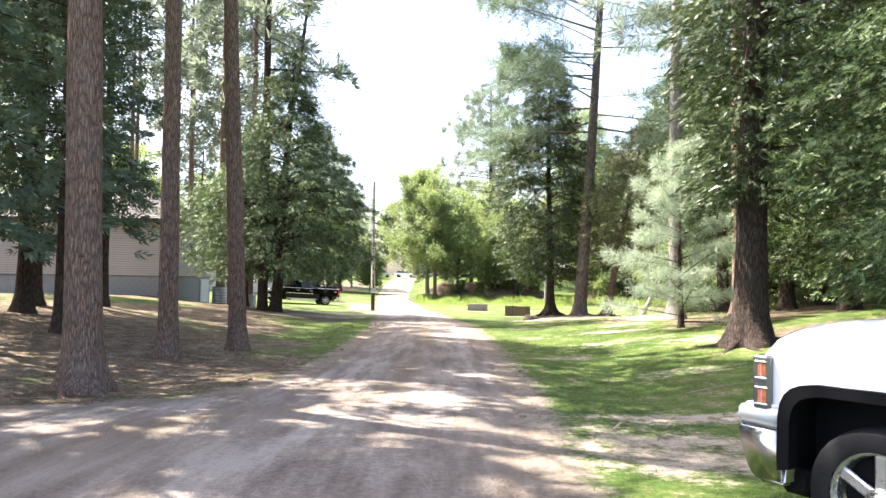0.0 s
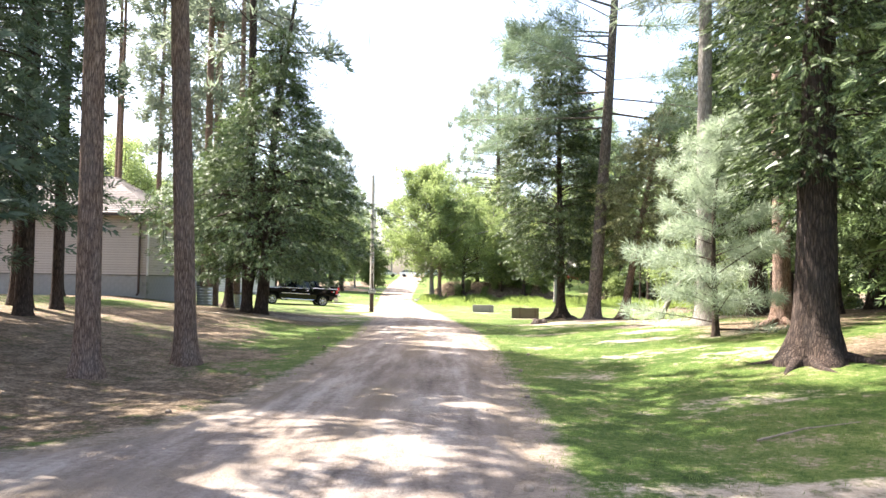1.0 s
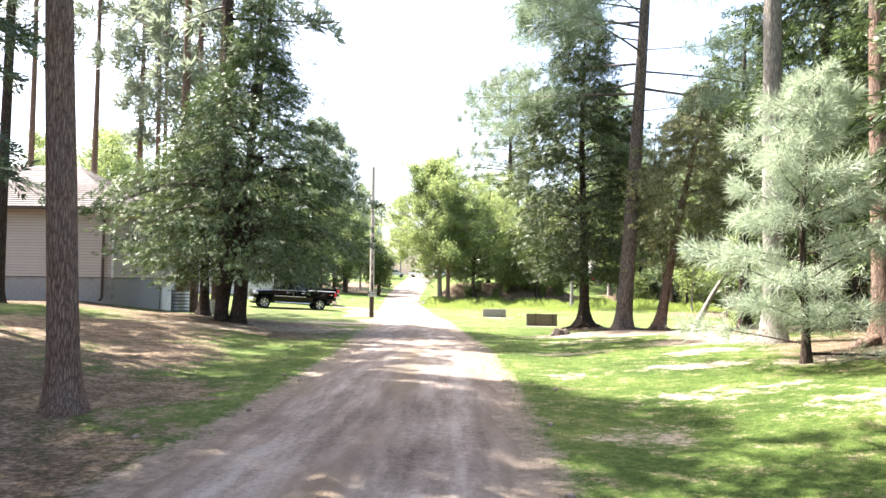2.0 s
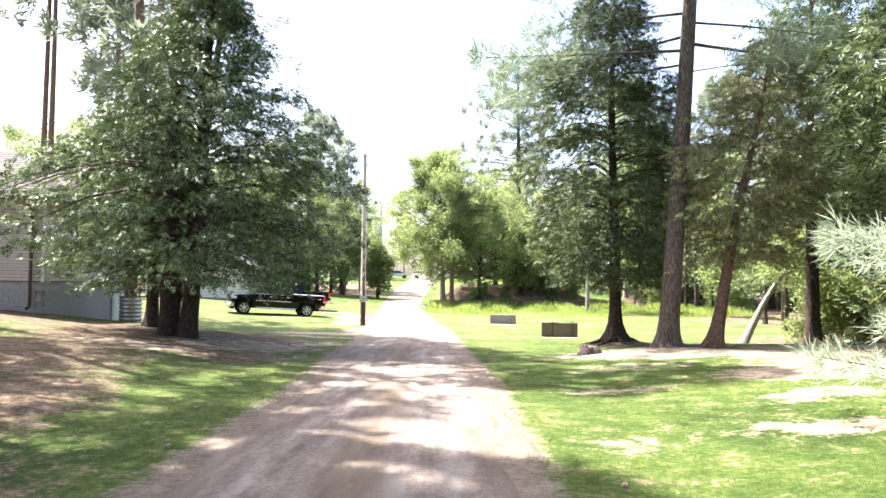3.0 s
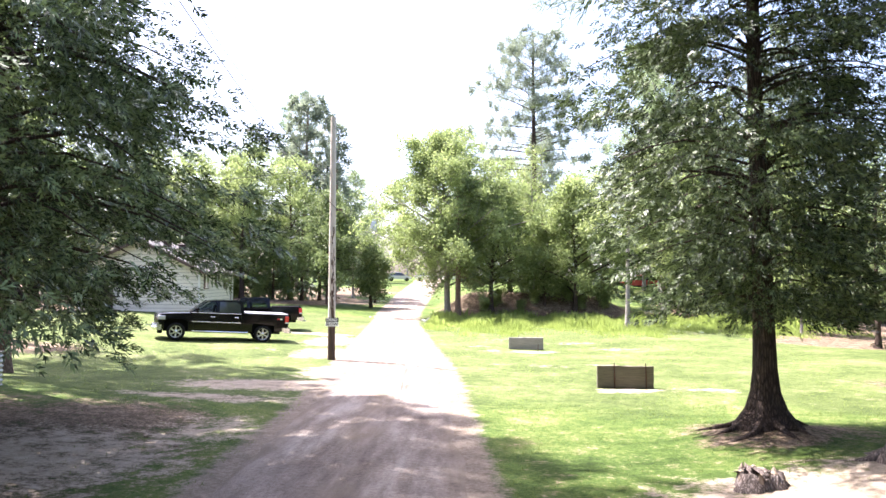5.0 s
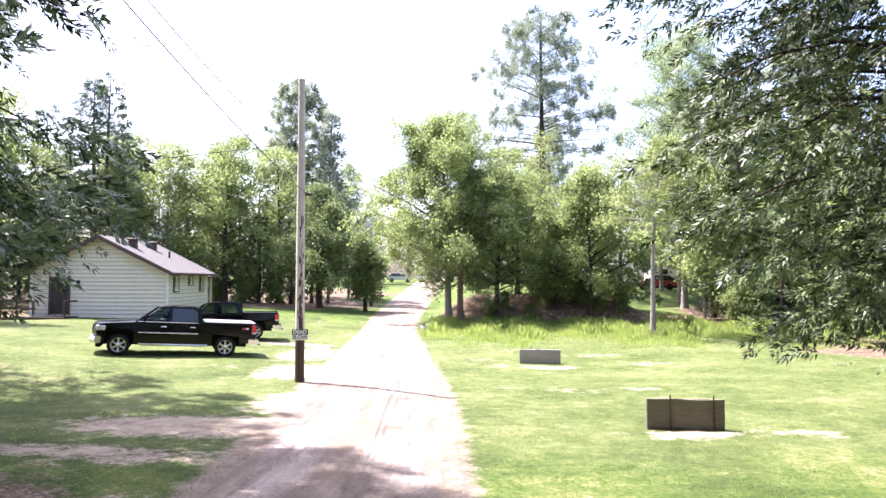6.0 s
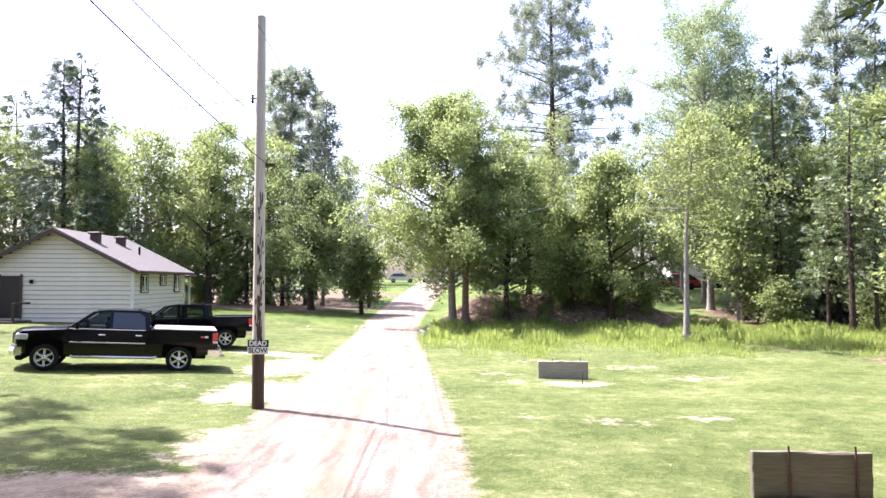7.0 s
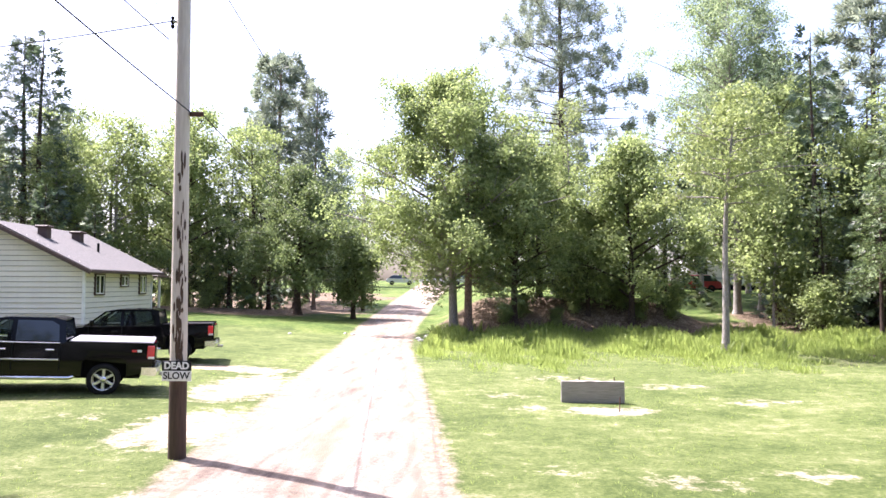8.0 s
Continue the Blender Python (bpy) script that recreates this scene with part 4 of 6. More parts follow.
stand(conifer("spruce_tree", "tall spruce with layered dark boughs behind the house", 18, 0.24, 1.5, 6.0, BARK_DARK, LEAF_SPRUCE, "fine", boughs=130, per=52, size=0.45, droop=0.35, group="spruces by the house", inner=0.1), -29.8, 84.6)
stand(conifer("white_pine", "tall pine with level layered boughs above the woods", 24.5, 0.26, 10, 4.6, BARK_DARK, LEAF_WHITE_PINE, "tuft_far", 46, 60, 0.5, 0.03, 0.12, 0.5, inner=0.3, thick=0.14), -20.7, 109.6)
stand(broadleaf("poplar_tree", "thin soft green poplar behind the distant pole", 15, 0.14, 3.0, 2.4, BARK_GREY, LEAF_POPLAR, 34, 4, 14, 0.32, clump=0.55), -13.2, 105.6)

# --- the woods round about: a few grown trees, repeated ---
WOODS = "trees of the surrounding woods"
kinds = [
    stand(broadleaf("maple_tree", "leafy green maple of the woods", 14, 0.24, 2.0, 4.6, BARK_DARK, LEAF_MAPLE, 30, 5, 17, 0.38, clump=0.8, group=WOODS), -20.9, 89.6),
    stand(broadleaf("maple_tree", "bright leafy tree of the woods", 13, 0.2, 2.6, 4.2, BARK_GREY, LEAF_MAPLE, 28, 5, 17, 0.38, clump=0.8, group=WOODS), -25, 87.6),
    stand(conifer("spruce_tree", "dark spruce of the woods", 17, 0.22, 0.8, 3.2, BARK_DARK, LEAF_SPRUCE, boughs=56, per=11, size=0.8, droop=0.35, group=WOODS), -37, 90),
    stand(conifer("cedar_tree", "dark cedar of the woods", 13, 0.22, 0.8, 3.0, BARK_DARK, LEAF_CEDAR, boughs=66, per=11, size=0.85, group=WOODS), -24.5, 97),
    stand(conifer("pine_tree", "tall pine of the woods with a thin crown", 22, 0.24, 9, 3.4, BARK_RED, LEAF_PINE, "tuft_far", 40, 40, 0.7, 0.1, 0.25, 0.5, (0, 0), 0.3, 0.5, 0.3, 0.25, 9, 0.2, WOODS), 24, 112),
    stand(broadleaf("young_tree", "slender young leafy tree", 9.5, 0.09, 2.0, 2.0, BARK_GREY, LEAF_MAPLE, 14, 3, 18, 0.5, group=WOODS), 17, 82.53),
    stand(broadleaf("shrub", "low leafy green undergrowth shrub", 2.6, 0.04, 0.2, 1.6, BARK_DARK, LEAF_MAPLE, 9, 3, 26, 0.31, clump=0.6, group=WOODS), 18.5, 79.6),
    stand(conifer("cedar_tree", "slim dark cedar at the meadow's edge with a bare lower trunk", 13, 0.17, 3.2, 2.5, BARK_DARK, LEAF_CEDAR, "fine", boughs=76, per=15, size=0.52, group=WOODS, inner=0.1), 20.5, 75.0),
]
wrng = random.Random(11)


def wood(n, x0, x1, y0, y1, choice, s0=0.85, s1=1.2, gap=3.0):
    spots = []
    for _ in range(n * 12):
        if len(spots) >= n:
            break
        x, y = wrng.uniform(x0, x1), wrng.uniform(y0, y1)
        if all((x - a) ** 2 + (y - b) ** 2 > gap * gap for a, b in spots):
            spots.append((x, y))
            again(kinds[wrng.choice(choice)], x, y, wrng.uniform(0, 6.28), wrng.uniform(s0, s1))


wood(8, -46, -32, 80, 94, [0, 1, 2, 3])
for k, x, y, sc in ((0, -30.2, 89.6, 1.0), (0, -17.4, 93.6, 1.0), (1, -23.2, 93.0, 1.05), (1, -28.0, 85.5, 0.85), (3, -22.6, 80.4, 0.5), (3, -26.0, 81.0, 0.6), (2, -17.2, 109.6, 1.2), (3, -18.5, 91.5, 0.6), (3, -21.5, 95.0, 0.75), (3, -25.5, 91.0, 0.7), (2, -28.0, 92.5, 0.75)):
    again(kinds[k], x, y, 1.7 * x, sc)
wood(7, -46, -29, 52.9, 76.9, [0, 1, 2, 3])
wood(4, -34, -26.5, 18.9, 39.1, [3, 4, 4, 4])
wood(4, -25, -17, 8.8, 18.9, [3, 2, 4])
wood(7, 15, 22, 7.6, 27.7, [3, 3, 2])
wood(8, 17, 30, 29, 41.6, [3, 0, 4, 2])
wood(8, 18.5, 28, 45.4, 62, [5, 5, 7], 0.75, 1.05)
wood(6, 20, 28, 62, 77, [7, 7, 5], 0.75, 1.05)
wood(16, 19, 44, 80.6, 92, [3, 2, 3, 2, 5])
wood(7, 18, 25, 80.6, 87.6, [7, 7, 0, 6], 0.8, 1.15, 1.8)
wood(8, -29, -16, 95, 101, [3, 3, 2], 0.7, 0.95)
wood(7, -27, -17, 88.5, 95, [6], 0.5, 0.9, 1.6)
wood(3, 5, 11, 88, 98, [5], 0.9, 1.2)
wood(5, 17, 24, 93, 105, [0, 1], 0.9, 1.15)
wood(3, 5.5, 10.5, 82.2, 84.6, [6], 0.5, 0.75, 1.6)
wood(7, 1, 11.5, 80.4, 82.4, [6], 0.3, 0.48, 1.2)
wood(5, 0, 16, 112.1, 129.2, [0, 1, 4])
wood(4, -30, -13, 121, 151.2, [0, 1, 2])
wood(9, -40, 30, 165.1, 182.7, [0, 1, 2, 3], 1.0, 1.4, 5)
wood(10, 19, 34, 76.2, 81.9, [6, 7, 6], 0.6, 1.0, 1.8)
wood(10, 14, 24, 37.8, 46.6, [6, 5, 6, 6], 0.8, 1.3, 1.6)
stand(broadleaf("poplar_tree", "tall soft green poplar above the woods", 24.0, 0.28, 6.0, 6.4, BARK_GREY, LEAF_POPLAR, 100, 5, 18, 0.32, clump=0.75, profile=[0.8, 1.0, 1.0, 0.9, 0.75, 0.6, 0.3]), 18.2, 91.98)
stand(broadleaf("poplar_tree", "tall tapering green tree beside the poplar", 20.0, 0.26, 3.0, 6.4, BARK_DARK, LEAF_OLIVE, 64, 5, 18, 0.36, clump=0.75, profile=[0.9, 1.0, 0.85, 0.66, 0.45, 0.28, 0.1]), 21.6, 93.87)
again(kinds[2], 26.6, 88.83, 1.0, 0.95)
red_pine(-18.2, 102.69, 0.26, 22.5, 12, "tall pine with tufted boughs above the woods", boughs=36, per=44, R=3.6, size=0.75, shape=0.4, kind="tuft_far", clumps=4, sides=10)
red_pine(-14.1, 99.54, 0.16, 19, 6, "slender thin-crowned pine above the woods", boughs=34, per=24, R=1.7, size=0.7, kind="tuft_far", sides=8)
again(kinds[2], -28.6, 84.42, 2.0, 1.08)

# ---- houses ----


def lap_wall(wall, axis, at, a0, a1, z0, z1, pitch, material, outward, top=None):
    """Lap boards along a wall, each a leaning plank. axis: the direction they run. top(z) narrows them under a gable."""
    n = int(math.ceil((z1 - z0) / pitch))
    cache = {}
    for i in range(n):
        zb, zt = z0 + i * pitch, min(z0 + (i + 1) * pitch, z1)
        b0, b1 = (a0, a1) if top is None else top(zb, a0, a1)
        if b1 - b0 < 0.15:
            continue
        key = (round(b0, 3), round(b1, 3), round(zt - zb, 3))
        if key not in cache:
            bm = bmesh.new()
            h = zt - zb
            k = min(0.06, 0.2 * h)
            # gap below the board, where the dark core shows as its shade line
            g = 0.08 * h
            o = [(0.0, g), (k * outward, g), (k * outward, g + 0.012), (0.006 * outward, h), (0.0, h)]
            if axis == "y":
                add_prism(bm, [(p, q) for p, q in o], b0, b1, "y")
            else:
                add_prism(bm, [(p, q) for p, q in o], b0, b1, "x")
            ob = part("board", bm, material, wall)
            cache[key] = ob.data
        else:
            ob = new("board", cache[key])
            ob.parent = wall
        ob.location = (at, 0, zb) if axis == "y" else (0, at, zb)


def window_in(house, axis, at, c, z0, z1, w, outward, frame_mat):
    """A sash window standing a little proud of the boards: frame, glass, mullion."""
    d = outward

    def bx(a0, a1, q0, q1, e0, e1, bev=0.004):
        lo, hi = min(at + d * e0, at + d * e1), max(at + d * e0, at + d * e1)
        return box((lo, a0, q0), (hi, a1, q1), bev) if axis == "y" else box((a0, lo, q0), (a1, hi, q1), bev)
    win = part("window", bx(c - w / 2 + 0.03, c + w / 2 - 0.03, z0 + 0.03, z1 - 0.03, -0.02, 0.045), GLASS, house, "dark glass sash window")
    def ring(name, inset, wide, e0, e1, mat):
        l, r, lo, hi = c - w / 2 + inset, c + w / 2 - inset, z0 + inset, z1 - inset
        for a0, a1, q0, q1 in ((l, l + wide, lo, hi), (r - wide, r, lo, hi), (l + wide, r - wide, lo, lo + wide), (l + wide, r - wide, hi - wide, hi)):
            part(name, bx(a0, a1, q0, q1, e0, e1), mat, win)
    ring("frame", 0.0, 0.06, -0.02, 0.085, frame_mat)
    ring("sash", 0.062, 0.05, 0.02, 0.07, WHITE_TRIM)
    part("mullion", bx(c - 0.055, c + 0.055, z0 + 0.113, z1 - 0.113, 0.03, 0.068), WHITE_TRIM, win)


def white_house():
    x0, x1, y0, y1, zb, ze, zr = -25.5, -17.65, 70.8, 78.9, 0.3, 3.75, 5.7
    xm = (x0 + x1) / 2
    house = tagged(new("house"), "single-storey white clapboard house with a low gable roof", "house")
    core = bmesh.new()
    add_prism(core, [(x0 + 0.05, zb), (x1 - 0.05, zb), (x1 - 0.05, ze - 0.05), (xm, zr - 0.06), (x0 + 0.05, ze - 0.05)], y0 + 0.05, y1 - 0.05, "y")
    part("wall_core", core, LAP_SHADE, house)
    walls = new("wall")
    walls.parent = house
    k = (xm - x0) / (zr - ze)

    def gable(z, a0, a1):
        return (a0 + max(0, z + 0.1 - ze) * k, a1 - max(0, z + 0.1 - ze) * k)
    lap_wall(walls, "x", y0 + 0.05, x0, x1, 0.95, zr - 0.05, 0.235, WHITE_SIDING, -1, gable)
    side = new("wall")
    side.parent = house
    lap_wall(side, "y", x1 - 0.05, y0, y1, 0.95, ze - 0.05, 0.235, WHITE_SIDING, 1)
    part("foundation", box((x0 + 0.02, y0 + 0.02, zb - 0.2), (x1 - 0.02, y1 - 0.02, 0.95), 0.01), CONCRETE, house)
    for x, y in ((x1 - 0.03, y0 + 0.03), (x0 + 0.03, y0 + 0.03), (x1 - 0.03, y1 - 0.03)):
        part("corner_board", box((x - 0.06, y - 0.06, 0.95), (x + 0.06, y + 0.06, ze - 0.06), 0.005), WHITE_TRIM, house)
    # two roof slopes, overhanging, with brown edges
    o, th = 0.42, 0.1
    drop = o / k
    for sx, xe in ((1, x1 + o), (-1, x0 - o)):
        bm = bmesh.new()
        add_prism(bm, [(xm, zr), (xe, ze - drop), (xe, ze - drop + th), (xm, zr + th + 0.02)], y0 - 0.4, y1 + 0.6, "y")
        part("roof", bm, SHINGLE_DARK, house, "grey-brown shingle roof slope")
        bm = bmesh.new()
        add_prism(bm, [(xm, zr + 0.05), (xe, ze - drop + 0.06), (xe, ze - drop - 0.12), (xm, zr - 0.13)], y0 - 0.46, y0 - 0.403, "y")
        part("fascia", bm, FASCIA, house)
        part("gutter", box((min(xe, xe + sx * 0.09), y0 - 0.45, ze - drop - 0.06), (max(xe, xe + sx * 0.09), y1 + 0.6, ze - drop + 0.07), 0.01), FASCIA, house)
    for c, z0_, z1_, w in ((72.3, 2.46, 3.47, 1.0), (75.12, 2.83, 3.47, 0.95), (77.5, 2.44, 3.5, 0.92)):
        window_in(house, "y", x1 - 0.02, c, z0_, z1_, w, 1, FASCIA)
    door = part("door", box((-24.35, y0 - 0.05, 1.2), (-23.35, y0 + 0.03, 3.35), 0.01), DARK_DOOR, house, "dark brown entrance door")
    for a, b in ((-24.45, -24.35), (-23.35, -23.25)):
        part("frame", box((a, y0 - 0.07, 1.15), (b, y0 + 0.03, 3.43), 0.008), FASCIA, door)
    part("wall_lamp", box((-22.85, y0 - 0.14, 2.95), (-22.7, y0 + 0.0, 3.15), 0.02), BLACK_PLASTIC, house)
    slope_z = lambda x: zr + 0.1 - (x - xm) / k
    for y, x, h, r in ((72.6, -20.4, 0.6, 0.22), (75.9, -20.4, 0.55, 0.22)):
        vent = part("roof_vent", box((x - r, y - r, slope_z(x) - 0.25), (x + r, y + r, slope_z(x) + h - 0.2), 0.02), FASCIA, house, "square dark roof vent")
        part("cap", box((x - r - 0.09, y - r - 0.09, slope_z(x) + h - 0.2), (x + r + 0.09, y + r + 0.09, slope_z(x) + h - 0.08), 0.03), FASCIA, vent)
    pv = Pile()
    pv.tube([(-19.2, 75.6, slope_z(-19.2) - 0.1), (-19.2, 75.6, slope_z(-19.2) + 0.45)], [0.06, 0.06], 10)
    pv.make("vent_pipe", BLACK_PLASTIC, house)
    for y in (81.0,):
        part("porch_post", box((-18.05, y - 0.06, 0.2), (-17.93, y + 0.06, 3.4), 0.01), WHITE_TRIM, house)
        part("porch_roof", box((-20.8, 79.75, 3.37), (-17.6, 81.3, 3.49), 0.02), FASCIA, house)
    deck = tagged(new("deck"), "small dark stained wooden deck with railing at the door", "deck")
    for i in range(14):
        part("plank", box((-26.4 + i * 0.265, y0 - 1.7, 1.02), (-26.4 + i * 0.265 + 0.25, y0 - 0.07, 1.08), 0.006), CREOSOTE, deck)
    part("skirt", box((-26.4, y0 - 1.68, 0.2), (-22.7, y0 - 1.6, 1.01), 0.01), CREOSOTE, deck)
    part("skirt", box((-22.78, y0 - 1.59, 0.2), (-22.7, y0 - 0.1, 1.01), 0.01), CREOSOTE, deck)
    for x in (-26.3, -25.4, -24.5, -22.8):
        part("post", box((x - 0.05, y0 - 1.65, 1.085), (x + 0.05, y0 - 1.55, 2.0), 0.008), CREOSOTE, deck)
    for z in (1.5, 1.92):
        part("rail", box((-26.35, y0 - 1.54, z), (-24.4, y0 - 1.49, z + 0.1), 0.006), CREOSOTE, deck)
    part("rail", box((-22.84, y0 - 1.48, 1.92), (-22.76, y0 - 0.1, 2.0), 0.006), CREOSOTE, deck)
    corner = Matrix.Translation((x1, y0, 0))
    house.matrix_basis = corner @ Matrix.Rotation(radians(5), 4, "Z") @ corner.inverted()
    deck.matrix_basis = house.matrix_basis


def cream_house():
    x0, x1, y0, y1, zb, zf, ze = -28.0, -14.9, 38.0, 45.5, 0.8, 2.33, 5.4
    house = tagged(new("house"), "cream clapboard house on a grey block foundation, hip roof", "house")
    part("wall_core", box((x0, y0 + 0.05, zf), (x1 - 0.05, y1, ze), 0.0), LAP_SHADE, house)
    for nm, ax, at, a0, a1, d in (("front", "x", y0 + 0.05, x0, x1, -1), ("side", "y", x1 - 0.05, y0, y1, 1)):
        w = new("wall")
        w.parent = house
        lap_wall(w, ax, at, a0, a1, zf + 0.02, ze - 0.02, 0.125, CREAM_SIDING, d)
    base = new("foundation")
    base.parent = house
    part("foundation_core", box((x0 + 0.06, y0 + 0.1, zb - 0.6), (x1 - 0.1, y1 - 0.1, zf), 0.0), CONCRETE, house)
    # courses of block on the two seen faces
    blk = box((0, -0.02, 0), (0.394, 0.02, 0.194), 0.004)
    first = part("block", blk, CONCRETE, base)
    shared = first.data
    first.matrix_basis = Matrix.Translation((x1 - 0.5, y0 + 0.06, zb - 0.4))
    for c in range(11):
        z = zb - 0.4 + c * 0.2
        if z + 0.19 > zf:
            break
        off = 0.2 * (c % 2)
        for i in range(14):
            ob = new("block", shared)
            ob.parent = base
            ob.matrix_basis = Matrix.Translation((x1 - 0.46 - i * 0.4 - off, y0 + 0.065, z))
        for i in range(14):
            y = y0 + 0.08 + i * 0.4 + off
            if y > 42.9:
                break
            ob = new("block", shared)
            ob.parent = base
            ob.matrix_basis = Matrix.Translation((x1 - 0.075, y, z)) @ Matrix.Rotation(math.pi / 2, 4, "Z")
    door = part("garage_door", box((x1 - 0.08, 43.35, 0.55), (x1 + 0.0, 44.95, 2.2), 0.01), WHITE_TRIM, house, "white low basement door")
    for i in range(3):
        part("door_panel", box((x1 + 0.001, 43.43, 0.65 + i * 0.52), (x1 + 0.02, 44.87, 1.1 + i * 0.52), 0.008), WHITE_TRIM, door)
    o, a = 0.5, 3.75
    zr = ze + 0.58 * (a + o)
    b = [Vector((x0 - o, y0 - o, ze - 0.05)), Vector((x1 + o, y0 - o, ze - 0.05)), Vector((x1 + o, y1 + o, ze - 0.05)), Vector((x0 - o, y1 + o, ze - 0.05))]
    r0, r1 = Vector((x0 + a, (y0 + y1) / 2, zr)), Vector((x1 - a, (y0 + y1) / 2, zr))
    bm = bmesh.new()
    lo = [bm.verts.new(v) for v in b]
    hi = [bm.verts.new(v + Vector((0, 0, 0.09))) for v in b]
    t0, t1 = bm.verts.new(r0), bm.verts.new(r1)
    bm.faces.new(lo[::-1])
    for i in range(4):
        bm.faces.new((lo[i], lo[(i + 1) % 4], hi[(i + 1) % 4], hi[i]))
    bm.faces.new((hi[0], hi[1], t1, t0))
    bm.faces.new((hi[1], hi[2], t1))
    bm.faces.new((hi[2], hi[3], t0, t1))
    bm.faces.new((hi[3], hi[0], t0))
    roof = part("roof", bm, SHINGLE, house, "weathered shingle hip roof")
    # shingle courses as low ribs on the two seen slopes
    for i in range(1, 22):
        u = i / 23
        for c0, c1, e0, e1 in ((b[0], b[1], r0, r1), (b[1], b[2], r1, r1)):
            course = Pile()
            course.tube([c0.lerp(e0, u) + Vector((0, 0, 0.1)), c1.lerp(e1, u) + Vector((0, 0, 0.1))], [0.018, 0.018], 4)
            course.make("shingle_course", SHINGLE, roof)
    part("gutter", box((x0 - o, y0 - o - 0.1, ze - 0.1), (x1 + o + 0.1, y0 - o - 0.005, ze + 0.06), 0.01), FASCIA, house)
    part("gutter", box((x1 + o + 0.005, y0 - o, ze - 0.1), (x1 + o + 0.1, y1 + o, ze + 0.06), 0.01), FASCIA, house)
    dp = Pile()
    dp.tube([(x1 - 0.45, y0 - 0.5, ze - 0.1), (x1 - 0.4, y0 - 0.1, ze - 0.45), (x1 - 0.4, y0 - 0.08, 1.45), (x1 - 0.4, y0 - 0.25, 1.35)], [0.06] * 4, 8)
    dp.make("downpipe", FASCIA, house)
    part("corner_board", box((x1 - 0.06, y0 - 0.0, zf), (x1 + 0.01, y0 + 0.09, ze - 0.05), 0.004), WHITE_TRIM, house)
    for c in (39.95, 42.0):
        window_in(house, "y", x1 - 0.02, c, 3.98, 4.94, 0.8, 1, WHITE_TRIM)


white_house()
cream_house()

# ---- pickup trucks ----


def lathe(profile, n=24):
    """A ring turned about the y axis from (radius, y) pairs; quads."""
    pr = np.array(profile, float)
    a = np.linspace(0, 2 * np.pi, n, endpoint=False)
    V = np.stack([pr[:, None, 0] * np.cos(a), np.repeat(pr[:, None, 1], n, 1), pr[:, None, 0] * np.sin(a)], -1).reshape(-1, 3)
    k = len(pr)
    i, j = np.meshgrid(np.arange(k - 1), np.arange(n), indexing="ij")
    q = np.stack([i * n + j, i * n + (j + 1) % n, (i + 1) * n + (j + 1) % n, (i + 1) * n + j], -1).reshape(-1, 4)
    return V, q


def arch(cx, cz, w, h, n=10):
    """Points over a wheel from rear to front."""
    return [(cx - w * math.copysign(abs(math.cos(a)) ** 0.36, math.cos(a)), cz + h * abs(math.sin(a)) ** 0.36) for a in (math.pi * i / n for i in range(n + 1))]


